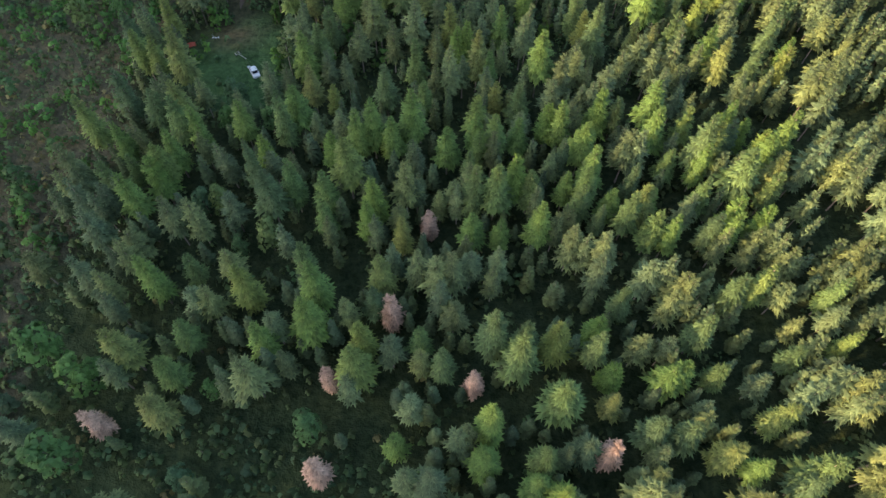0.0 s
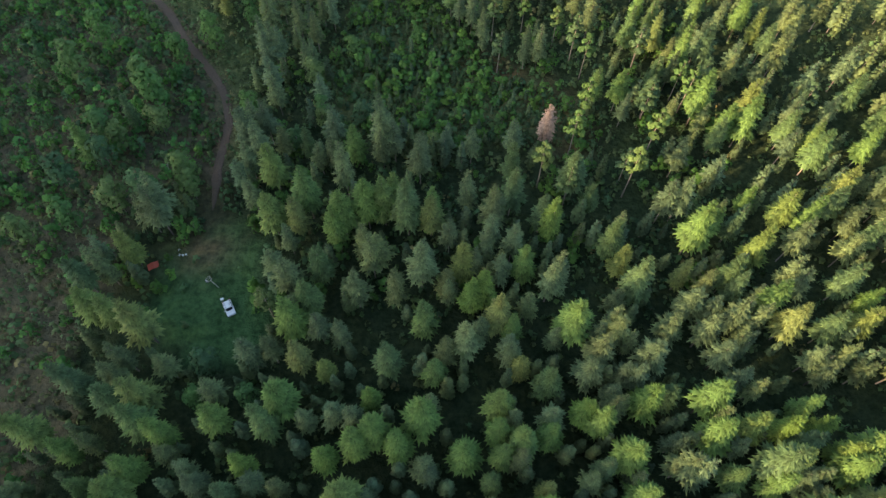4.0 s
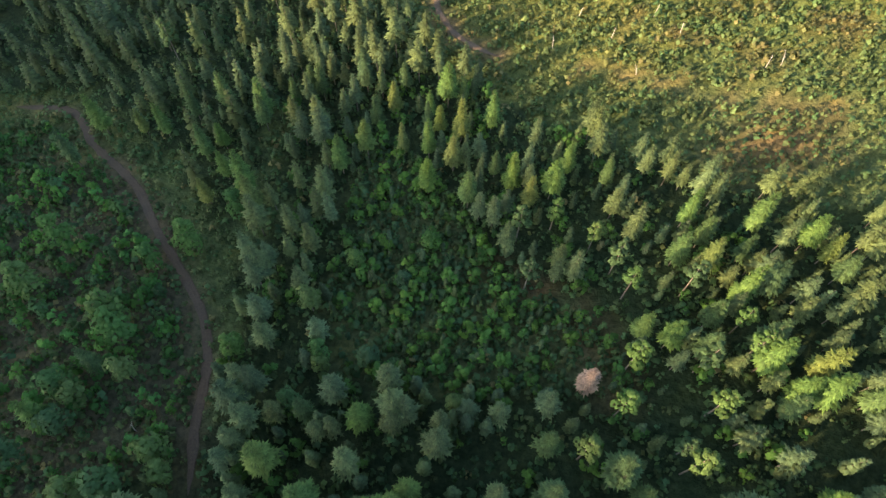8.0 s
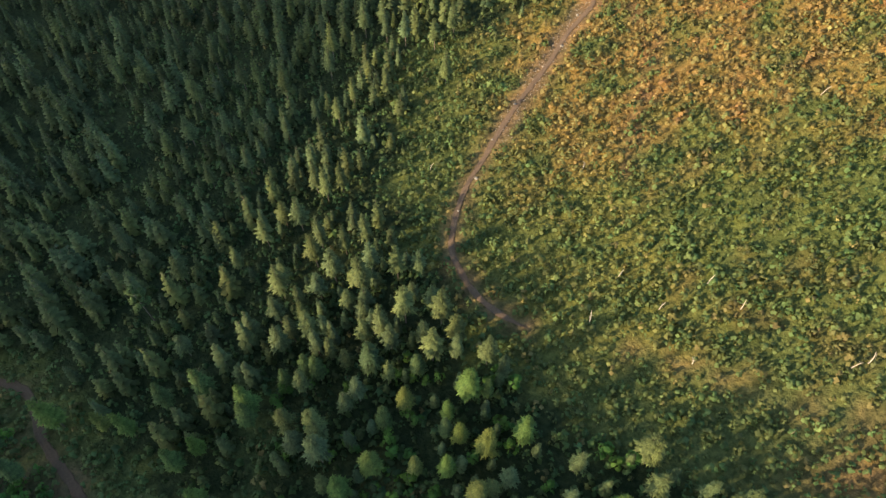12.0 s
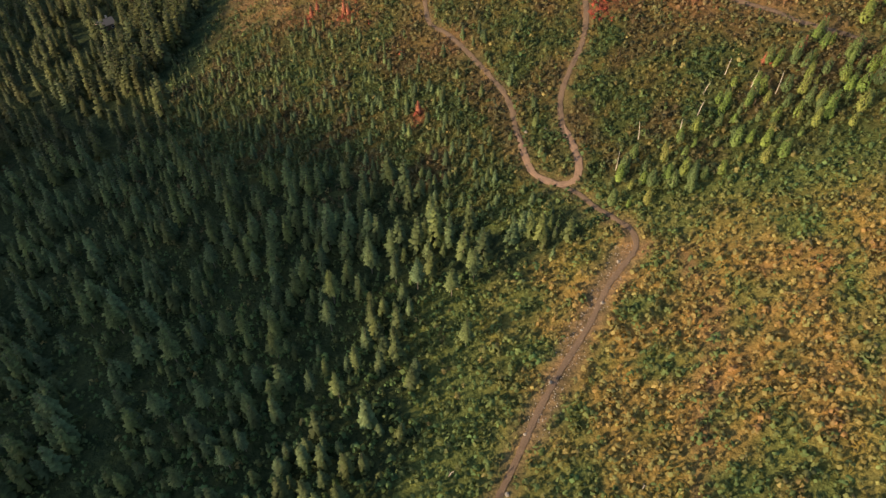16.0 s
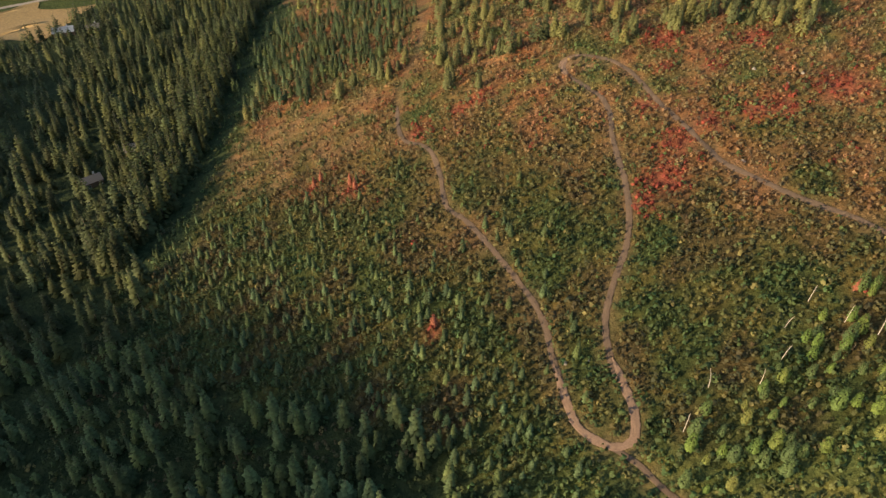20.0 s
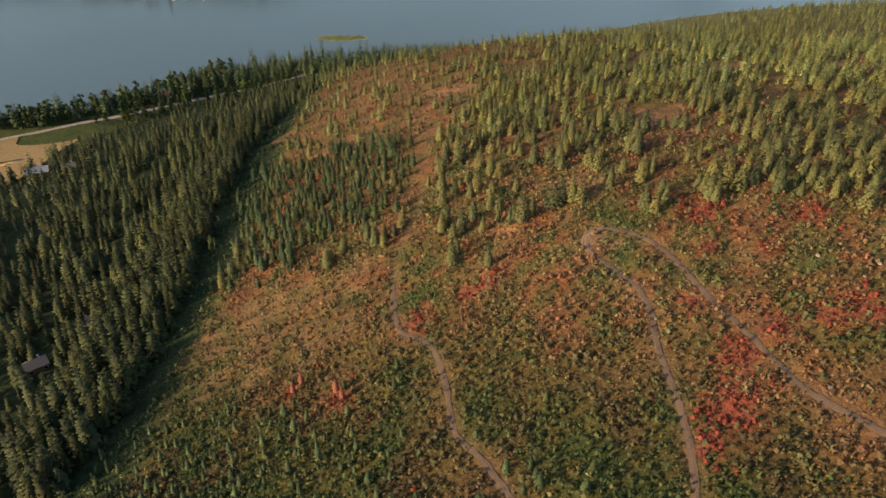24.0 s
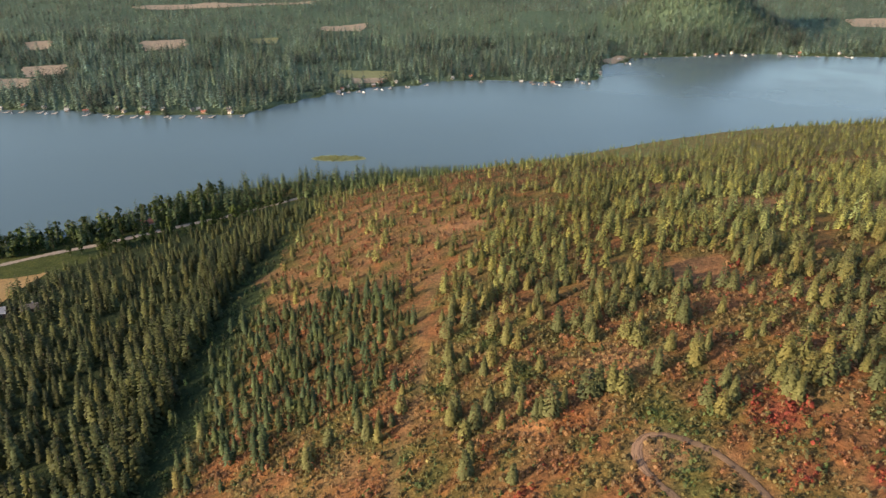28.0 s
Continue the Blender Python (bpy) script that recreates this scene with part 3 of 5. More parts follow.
def cover_of(x, y):
    c = np.zeros((*x.shape, 3)) + (0.075, 0.10, 0.042)

    def lay(k, colour):
        nonlocal c
        c = c + (np.array(colour) - c) * np.asarray(k, float)[..., None]
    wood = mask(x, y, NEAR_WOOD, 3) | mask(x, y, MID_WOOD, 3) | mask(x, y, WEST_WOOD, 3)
    # wood floor tinted extra dark: the canopy's shade is in this colour
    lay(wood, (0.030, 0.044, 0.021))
    lay(mask(x, y, HEATH, 4), (0.082, 0.075, 0.048))
    lay(mask(x, y, GLADE, 3), (0.085, 0.10, 0.045))
    lay(mask(x, y, LAWN, 1), (0.042, 0.088, 0.034))
    lay(0.8 * np.exp(-(((x + 50) / 6) ** 2 + ((y - 129) / 5) ** 2)), (0.12, 0.075, 0.05))
    patches = (smooth(205, 250, y) * (y < 1200) * (np.abs(x) < 900) * (~wood))[..., None]
    # ground of the slope a fifth darker, like the shaded gaps between bushes
    c = c + (growth(x, y) * np.array((1.02, 0.88, 0.82)) * (0.98 - 0.2 * smooth(350, 380, y) + 0.04 * smooth(480, 550, y + 0.3 * x))[..., None] - c) * 0.92 * patches
    # green strip along the west wood, darkened by colour for the forest's shadow
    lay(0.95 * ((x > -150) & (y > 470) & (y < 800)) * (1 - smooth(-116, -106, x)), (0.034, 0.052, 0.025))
    lay(0.42 * mask(x, y, SANDY, 5) * smooth(-0.6, 0.4, waves(x, y, 15, 63)), (0.24, 0.15, 0.09))
    lay(0.6 * mask(x, y, BARE_WEST, 9) * smooth(-0.8, 0.3, waves(x, y, 22, 64)), (0.20, 0.115, 0.068))
    lay(0.8 * inside(x, y, BARE_EAST) + 0.0 * x, (0.22, 0.12, 0.07))
    lay(0.8 * np.exp(-(((x - 11) / 4) ** 2 + ((y - 559) / 5) ** 2)), (0.42, 0.22, 0.12))
    lay(0.8 * openings(x, y), (0.26, 0.15, 0.088))
    lay(0.88 * red_spot(x, y), (0.25, 0.068, 0.050))
    lay(smooth(920, 1020, y) * (y < 1280), (0.16, 0.145, 0.065))
    lay(inside(x, y, ROADSIDE) + 0.0 * x, (0.045, 0.068, 0.03))
    lay(np.exp(-((off_track(x, y, [TRACK_SOUTH[3:]]) / 2.4) ** 2)) * 0.75, (0.145, 0.098, 0.062))
    lay(np.exp(-((off_track(x, y, [RUBBLE]) / 3.4) ** 2)) * 0.9, (0.105, 0.078, 0.057))
    lay(np.exp(-((off_track(x, y, TRACKS[:3]) / 2.2) ** 2)) * 0.5, (0.19, 0.125, 0.078))
    lay(np.exp(-((off_track(x, y, [TRACK_FOREST[:-1]]) / 2.6) ** 2)) * 0.5, (0.115, 0.075, 0.048))
    lay(0.38 * np.exp(-((off_track(x, y, [TRACK_FIELD]) / 3.2) ** 2)) * smooth(-0.7, 0.3, waves(x, y, 9, 95)) + 0.55 * np.exp(-((x - 70) / 13) ** 2 - ((y - 209) / 7) ** 2), (0.20, 0.098, 0.058))
    lay(0.55 * np.exp(-(off_track(x, y, [[(8, 183), (16, 176), (24, 168), (28, 157)]]) / 4.5) ** 2) * smooth(-0.8, 0.2, waves(x, y, 8, 96)), (0.17, 0.10, 0.055))
    lay(np.exp(-((off_track(x, y, [[(41, 351.6), (52, 344.8), (55, 329.8), (50, 315.7), (44, 299.5), (40, 284.5)]]) / 1.8) ** 2)) * 0.8, (0.17, 0.10, 0.062))
    lay(np.exp(-((off_track(x, y, [[(46, 531.8), (38, 541.7), (35, 537.7)]]) / 2.2) ** 2)) * 0.8, (0.27, 0.17, 0.11))
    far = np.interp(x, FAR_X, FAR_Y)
    # far bank's soil lightened towards blue-green as painted haze
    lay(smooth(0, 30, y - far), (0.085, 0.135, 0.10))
    return c


gx, gy = np.meshgrid(GX, GY)
gz = height(gx, gy) + 0.35 * waves(gx, gy, 17, 2) * (gy < 900)
nx, ny = len(GX), len(GY)
cell = (np.arange(ny - 1)[:, None] * nx + np.arange(nx - 1)[None]).ravel()
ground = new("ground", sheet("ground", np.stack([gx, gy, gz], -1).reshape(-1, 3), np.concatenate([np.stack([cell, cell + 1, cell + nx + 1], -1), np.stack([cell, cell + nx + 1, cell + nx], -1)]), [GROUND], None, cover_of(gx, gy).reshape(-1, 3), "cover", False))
tagged(ground, "hilly ground with grass, needles and reddish soil", "ground", "", "structure")


def on_ground(x, y):
    """The sheet's height at a place."""
    x, y = np.atleast_1d(np.asarray(x, float)), np.atleast_1d(np.asarray(y, float))
    i, j = np.clip(np.searchsorted(GX, x) - 1, 0, nx - 2), np.clip(np.searchsorted(GY, y) - 1, 0, ny - 2)
    u, v = (x - GX[i]) / (GX[i + 1] - GX[i]), (y - GY[j]) / (GY[j + 1] - GY[j])
    a, b, c, d = gz[j, i], gz[j, i + 1], gz[j + 1, i], gz[j + 1, i + 1]
    return np.where(u > v, a + (b - a) * u + (d - b) * v, a + (d - c) * u + (c - a) * v)


lake = new("lake", sheet("lake", [(-5200, 700, LAKE), (5200, 700, LAKE), (5200, 2900, LAKE), (-5200, 2900, LAKE)], [(0, 1, 2), (0, 2, 3)], [WATER]))
tagged(lake, "calm blue lake with faint ripples", "lake", "", "structure")


def ribbon(name, line, wide, mat, label, lift=0.07, ruts=True, joined=False):
    """A track laid on the ground: a low crown between two worn ruts, with ragged edges."""
    rnd = random.Random(len(line))
    pts = [Vector((*p, 0)) for p in line]
    dense = []
    for k in range(len(pts) - 1):
        p0, p1, p2, p3 = pts[max(k - 1, 0)], pts[k], pts[k + 1], pts[min(k + 2, len(pts) - 1)]
        n = max(2, int((p2 - p1).length / 1.2))
        for j in range(n):
            u = j / n
            dense.append(0.5 * ((2 * p1) + (p2 - p0) * u + (2 * p0 - 5 * p1 + 4 * p2 - p3) * u * u + (3 * p1 - p0 - 3 * p2 + p3) * u ** 3))
    dense.append(pts[-1])
    across = (-0.5, -0.36, -0.24, -0.08, 0.08, 0.24, 0.36, 0.5) if ruts else (-0.5, -0.25, 0.25, 0.5)
    sink = (-0.12, 0.02, -0.06, 0.08, 0.08, -0.06, 0.02, -0.12) if ruts else (-0.1, 0, 0, -0.1)
    verts, tris = [], []
    for k, p in enumerate(dense):
        d = (dense[min(k + 1, len(dense) - 1)] - dense[max(k - 1, 0)]).normalized()
        side = Vector((d.y, -d.x, 0))
        end = min(1.0, 1.0 if joined else (k + 0.3) / 6, (len(dense) - 1 - k + 0.3) / 6)
        w = wide * rnd.uniform(0.75, 1.05) * end
        q = [p + side * (a * (w if abs(a) > 0.45 else wide * end)) for a in across]
        z = on_ground([v.x for v in q], [v.y for v in q])
        verts += [(v.x, v.y, h + lift + 0.1 + s * min(1.0, wide / 4)) for v, h, s in zip(q, z, sink)]
    m = len(across)
    for k in range(len(dense) - 1):
        for j in range(m - 1):
            a = k * m + j
            tris += [(a, a + 1, a + m + 1), (a, a + m + 1, a + m)]
    return tagged(new(name, sheet(name, verts, tris, [mat], flat=False)), label, "track", "", "structure")


ribbon("dirt_track_west", TRACK_WEST[:15], 1.9, DIRT, "rutted brown dirt track climbing the cut hillside", joined=True)
ribbon("dirt_track_east", TRACK_EAST[1:], 2.0, DIRT, "rutted brown dirt track with a tight hairpin bend", joined=True)
ribbon("dirt_track_south", TRACK_SOUTH, 1.6, DIRT, "worn dirt track between forest edge and clearing", joined=True)
ribbon("dirt_track_forest", TRACK_FOREST[:-1], 2.2, DARK_DIRT, "overgrown reddish dirt track through open forest")
PALE_SOIL = grainy("pale_reddish_soil", (0.165, 0.108, 0.074), (0.255, 0.168, 0.115), 3.0, 0.95, 0.4, 0.3)
ribbon("turning_place", [(37, 527.7), (35, 532.7), (35, 539.7), (39, 543.8), (45, 542.3)], 2.8, PALE_SOIL, "worn turning place of pale soil at the hairpin bend")
ribbon("track_bend", [(15.1, 402.6), (17.1, 389.6), (19.1, 382.6), (25, 377.5), (30, 378.6), (31.5, 384.6), (31, 390.6), (29.5, 401.7)], 2.3, PALE_SOIL, "worn bend of pale soil where two tracks meet", 0.12)


# ---- trees and bushes ----
# places of single trees, stand by stand from south to north
SPRUCES_A = [(17, 20), (53, 22), (14, 22), (54, 24), (47, 25), (16, 26), (42, 26), (7, 26), (-6, 29), (37, 29), (32, 30), (8, 31), (51, 32), (-43, 33), (19, 34), (27, 35), (36, 38), (27, 39), (44, 39), (38, 39), (-42, 40), (-13, 40), (13, 41), (1, 41), (57, 42), (25, 43), (-50, 43), (66, 44), (-3, 45), (9, 45), (19, 45), (-12, 45), (14, 45), (-28, 45), (42, 46), (-41, 46), (26, 47), (-21, 48), (31, 52), (-11, 52), (49, 53), (66, 53), (54, 54), (-20, 54)]
SPRUCES_B = [(-32, 54), (-48, 56), (-10, 57), (-43, 59), (-23, 60), (41, 65), (-6, 66), (52, 66), (49, 66), (11, 66), (38, 66), (18, 67), (6, 67), (58, 68), (53, 69), (-13, 69), (34, 69), (-21, 70), (30, 70), (37, 72), (-31, 73), (-56, 73), (48, 73), (-12, 73), (32, 73), (26, 73), (7, 74), (11, 74), (40, 74), (-21, 75), (62, 75), (-27, 76), (27, 76), (17, 76), (55, 76), (14, 77), (24, 77), (36, 77), (62, 78), (-53, 78), (-62, 78), (-17, 79), (29, 79), (-35, 80)]
SPRUCES_C = [(50, 81), (-53, 81), (15, 81), (-59, 82), (6, 82), (44, 82), (62, 83), (24, 84), (52, 84), (50, 84), (-34, 85), (28, 85), (-51, 85), (2, 86), (8, 86), (66, 86), (-21, 86), (62, 86), (56, 87), (-62, 88), (-16, 88), (-9, 88), (11, 88), (16, 89), (42, 89), (7, 90), (-48, 90), (48, 90), (-13, 90), (60, 90), (54, 90), (-68, 90), (-31, 91), (24, 91), (-5, 92), (-39, 92), (-51, 92), (58, 93), (22, 93), (42, 94), (32, 94), (8, 94), (-29, 95), (36, 95)]
SPRUCES_D = [(-14, 96), (-57, 96), (-52, 96), (16, 98), (-64, 99), (-3, 100), (12, 101), (-22, 101), (-11, 102), (-27, 103), (66, 107), (73, 108), (21, 108), (11, 108), (59, 108), (-55, 109), (8, 110), (-5, 110), (-28, 110), (75, 112), (-61, 112), (57, 112), (-65, 113), (4, 114), (-26, 114), (71, 115), (52, 115), (6, 116), (33, 116), (51, 118), (43, 119), (-68, 119), (14, 121), (2, 121), (-24, 121), (32, 122), (57, 123), (78, 124), (31, 126), (46, 126), (-62, 126), (51, 129), (55, 129), (-22, 130)]
SPRUCES_E = [(69, 130), (64, 131), (20, 131), (-4, 132), (-35, 132), (-30, 132), (74, 132), (-21, 132), (-8, 133), (18, 133), (-3, 134), (-16, 134), (-13, 135), (59, 135), (76, 135), (13, 137), (-28, 137), (28, 137), (-11, 138), (25, 141), (74, 144), (-36, 144), (84, 145), (13, 145), (74, 148), (56, 150), (70, 151), (-20, 151), (88, 151), (-78, 153), (58, 153), (-30, 153), (62, 153), (63, 157), (85, 158), (54, 159), (54, 162), (44, 162), (-71, 163), (38, 164), (33, 167), (46, 168), (52, 172), (58, 174)]
SPRUCES_F = [(72, 176), (71, 180), (48, 180), (42, 182), (55, 182), (68, 184), (48, 186), (59, 188), (46, 191), (15, 198), (2, 199), (20, 200), (-46, 201), (32, 202), (11, 203), (-7, 204), (-57, 204), (-48, 205), (24, 206), (8, 207), (-1, 209), (-27, 211), (-54, 211), (-7, 214), (-21, 215), (-13, 215), (-92, 217), (-60, 218), (1, 218), (8, 220), (-56, 221), (-4, 221), (-7, 222), (-71, 225), (-19, 225), (-47, 226), (-6, 226), (-77, 227), (-88, 228), (-15, 228), (-47, 229), (2, 230), (-2, 230), (-65, 232)]
SPRUCES_G = [(-57, 234), (-40, 235), (-12, 236), (-33, 236), (-22, 237), (-36, 237), (-9, 239), (-4, 239), (-31, 241), (-18, 242), (-34, 242), (-42, 243), (-4, 243), (-11, 243), (-64, 244), (-24, 245), (-20, 245), (-40, 246), (-36, 246), (-7, 248), (-15, 249), (-44, 251), (-9, 252), (-24, 253), (-28, 253), (-39, 254), (-25, 257), (-35, 257), (-44, 258), (-79, 260), (-17, 261), (-32, 262), (-44, 262), (-70, 265), (-56, 267), (-37, 267), (-30, 270), (-36, 272), (-25, 272), (-50, 274), (-86, 275), (-42, 279), (-46, 280), (-36, 288)]
SPRUCES_H = [(-32, 290), (-39, 291), (-69, 297), (-59, 301), (-56, 305), (-79, 316), (-35, 317), (-68, 317), (-42, 320), (-31, 324), (-4, 328), (-52, 330), (-80, 332), (-39, 338), (-62, 338), (-67, 339), (-7, 344), (-100, 345), (-39, 347), (-16, 348), (-1, 348), (-110, 348), (-22, 351), (-79, 353), (-29, 356), (-78, 367)]
BIRCHES_A = [(-39, 24), (-58, 27), (-20, 32), (-37, 38), (-57, 40), (-64, 44), (-37, 66), (-31, 67), (-45, 75), (-42, 76), (-44, 97), (-35, 97), (-43, 103), (-86, 132), (-77, 135), (-68, 139), (-62, 140), (-54, 143), (-56, 146), (-82, 146), (-75, 152), (-3, 154), (-33, 155), (-73, 157), (-76, 159), (-65, 161), (-28, 162), (-19, 163), (-28, 165), (-45, 166), (-67, 169), (-70, 173), (-31, 175), (-12, 180), (-90, 182), (-22, 185), (-66, 187), (-7, 189), (-58, 191), (-87, 193), (-50, 200)]
PINES_A = [(-33, 113), (24, 139), (37, 141), (19, 144), (36, 144), (43, 151), (26, 151), (74, 156), (43, 159), (30, 160), (51, 161), (51, 167), (32, 175), (43, 175), (12, 178), (30, 180), (26, 186), (12, 190), (19, 192), (-75, 254)]
DEAD_A = [(-18, 25), (26, 27), (-53, 32), (6, 39), (-18, 40), (-8, 51), (-2, 70), (22, 157)]
SPRUCES_AT = SPRUCES_A + SPRUCES_B + SPRUCES_C + SPRUCES_D + SPRUCES_E + SPRUCES_F + SPRUCES_G + SPRUCES_H
BIRCHES_AT = BIRCHES_A
PINES_AT = PINES_A
DEAD_AT = DEAD_A
rnd = random.Random(7)
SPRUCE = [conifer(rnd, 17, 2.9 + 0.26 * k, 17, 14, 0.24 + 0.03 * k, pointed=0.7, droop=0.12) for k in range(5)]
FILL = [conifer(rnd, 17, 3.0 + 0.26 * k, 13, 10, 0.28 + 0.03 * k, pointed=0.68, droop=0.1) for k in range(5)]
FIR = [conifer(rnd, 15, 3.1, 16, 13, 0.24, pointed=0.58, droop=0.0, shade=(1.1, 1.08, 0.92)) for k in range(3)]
PINE = [pine(rnd, 19, 2.7, 15, 34, 0.52 + 0.04 * k) for k in range(3)]
BIRCH = [broadleaf(rnd, 10, 2.9, 8, 60, 0.36, 0.25) for k in range(4)]
DEAD = [conifer(rnd, 11, 2.3, 15, 13, 0.12, True, 0.5, thin=0.92) for k in range(2)]
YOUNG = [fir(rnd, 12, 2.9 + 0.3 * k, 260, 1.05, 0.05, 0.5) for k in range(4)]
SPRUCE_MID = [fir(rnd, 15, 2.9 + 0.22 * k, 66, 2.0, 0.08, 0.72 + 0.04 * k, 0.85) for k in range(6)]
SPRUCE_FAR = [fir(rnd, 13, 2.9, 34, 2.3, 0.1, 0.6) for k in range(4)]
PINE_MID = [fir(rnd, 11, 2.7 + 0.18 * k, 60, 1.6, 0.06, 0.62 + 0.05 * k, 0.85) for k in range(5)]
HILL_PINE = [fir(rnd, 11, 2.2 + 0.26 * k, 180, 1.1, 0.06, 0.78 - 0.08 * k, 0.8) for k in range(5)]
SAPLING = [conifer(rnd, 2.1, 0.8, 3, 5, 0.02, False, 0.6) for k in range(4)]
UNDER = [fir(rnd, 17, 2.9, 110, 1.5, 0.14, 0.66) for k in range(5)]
BIRCH_LOW = [broadleaf(rnd, 10, 2.9, 6, 20, 0.62, 0.2) for k in range(3)]
BUSH = [bush(rnd, 0.8, 1.5, 7, 0.44) for k in range(4)]
SHRUB = [bush(rnd, 1.1 + 0.2 * k, 2.0, 14, 0.55) for k in range(3)]
THICKET = [broadleaf(rnd, 4.2, 1.5, 4, 14, 0.42, 0.12) for k in range(3)]


def model(name, shapes, leaf, wood, label, category, group):
    """The first trees of a kind, one for each shape, far under the ground's edge until copied."""
    out = []
    for s in shapes:
        v, t, c = s.only(0)
        soft, t = soften(v, t, len(out))
        crown = sheet("crown", v, t, [leaf], None, c, normals=soft)
        v, t, c = s.only(1)
        trunk = sheet("trunk", v, t, [wood], None, None, "tint", False)
        out.append((crown, trunk))
    return name, out, label, category, group


def girth(y):
    """How wide the trees grow: broad in the old wood, slender towards the hollow."""
    return np.interp(y, (0, 110, 160, 200, 400), (1.0, 0.97, 0.9, 0.8, 0.76))


def growth_height(y):
    return np.interp(y, (0, 110, 160, 200, 400), (1.0, 1.0, 0.96, 0.9, 0.86))


def stand(kind, places, low, high, seed, crown_label="", slim=None, short=None):
    """One thing for each place: an empty at the base, with a trunk and a crown."""
    name, meshes, label, category, group = kind
    r = random.Random(seed)
    zs = on_ground([p[0] for p in places], [p[1] for p in places])
    for (px, py), z in zip(places, zs):
        crown, trunk = r.choice(meshes)
        k, up = r.uniform(low, high), r.uniform(0.92, 1.1)
        wide, tall = slim or float(girth(py)), short or float(growth_height(py))
        base = tagged(new(name), label, category, group)
        base.matrix_world = Matrix.Translation((px + r.uniform(-0.4, 0.4), py + r.uniform(-0.4, 0.4), float(z))) @ Matrix.Rotation(r.uniform(0, 6.28), 4, "Z") @ Matrix.Diagonal((k * wide, k * wide, k * up * tall, 1))
        part("trunk", trunk, base)
        part("crown", crown, base, crown_label)


def scatter(x0, x1, y0, y1, gap, seed, keep):
    """Jittered places over a box, where keep(x, y) says so."""
    r = np.random.RandomState(seed)
    x, y = np.meshgrid(np.arange(x0, x1, gap), np.arange(y0, y1, gap))
    x = x.ravel() + r.uniform(-0.46, 0.46, x.size) * gap
    y = y.ravel() + r.uniform(-0.46, 0.46, y.size) * gap
    k = keep(x, y)
    if k.dtype != bool:
        k = r.uniform(size=x.size) < k
    return x[k], y[k], r


def planted(x, y, r, kinds, low, high, stretch=0.12):
    n = len(x)
    return np.stack([x, y, on_ground(x, y), r.uniform(low, high, n), r.uniform(1 - stretch, 1 + stretch, n), r.uniform(0, 6.28, n), r.randint(0, kinds, n)], -1)


def green(r, n, spread=0.25):
    k = r.uniform(1 - spread, 1 + spread, (n, 1))
    warm = r.uniform(-0.12, 0.16, (n, 1))
    return np.concatenate([k * (1 + warm), k * (1 + 0.3 * warm), k * (1 - warm)], 1)


def clear_of_tracks(x, y, gap=3.2):
    return off_track(x, y, TRACKS) > gap


DRY_NEEDLES = leafy("dry_pinkish_needles", (0.25, 0.165, 0.118), (0.42, 0.295, 0.215), 0.2)
BIRCH_LEAVES = leafy("birch_leaves", (0.056, 0.102, 0.048), (0.104, 0.160, 0.068), 0.3, True)
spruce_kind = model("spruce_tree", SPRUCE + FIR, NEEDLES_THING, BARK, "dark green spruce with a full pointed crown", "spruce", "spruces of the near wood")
pine_kind = model("pine_tree", PINE, NEEDLES_THING, BARK, "tall pine with a bare trunk and tufted crown", "pine", "pines of the near wood")
birch_kind = model("birch_tree", BIRCH, BIRCH_LEAVES, BARK, "rounded leafy birch in full green leaf", "birch", "birches of the heath")
dead_kind = model("dead_spruce", DEAD, DRY_NEEDLES, DEAD_WOOD, "dead spruce with dry pinkish-brown needles", "dead tree", "dead spruces")
near_spruces, far_spruces = SPRUCES_AT[:270], SPRUCES_AT[270:]
stand(spruce_kind, near_spruces, 0.74, 1.15, 11)
stand(pine_kind, PINES_AT, 0.85, 1.1, 12, slim=0.85, short=0.85)
stand(birch_kind, [p for p in BIRCHES_AT if p[0] > -48], 0.7, 1.1, 13, slim=0.9, short=0.95)
stand(birch_kind, [p for p in BIRCHES_AT if p[0] <= -48], 1.15, 1.6, 19, slim=0.85, short=0.9)
stand(dead_kind, DEAD_AT, 0.95, 1.3, 14, slim=0.9, short=0.95)
RUST_NEEDLES = leafy("rust_red_needles", (0.20, 0.07, 0.045), (0.30, 0.12, 0.075), 0.2)
stand(model("dead_spruce", DEAD, RUST_NEEDLES, DEAD_WOOD, "dead young spruce with rust-red needles", "dead tree", "dead spruces"), [(-46, 493), (-48, 496), (-63, 501), (-60, 503), (-16, 421), (100, 412), (88, 409)], 0.4, 0.6, 24, slim=1.0, short=1.0)
r = np.random.RandomState(15)
x, y = np.array(far_spruces, float).T
tops = planted(x, y, r, 5, 0.75, 1.1)
tops[:, 3], tops[:, 4] = tops[:, 3] * girth(y), tops[:, 4] * growth_height(y) / girth(y)
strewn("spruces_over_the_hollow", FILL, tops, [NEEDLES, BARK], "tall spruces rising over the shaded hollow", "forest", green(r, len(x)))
SINGLE = SPRUCES_AT + PINES_AT + BIRCHES_AT + DEAD_AT


# open ground with few trees at the wood's south-west corner
OPENING = [(-84, 80), (-67, 70), (-58, 51), (-46, 34), (-30, 35), (-22, 31), (-5, 28), (-4, 10), (-70, 10), (-95, 40)]


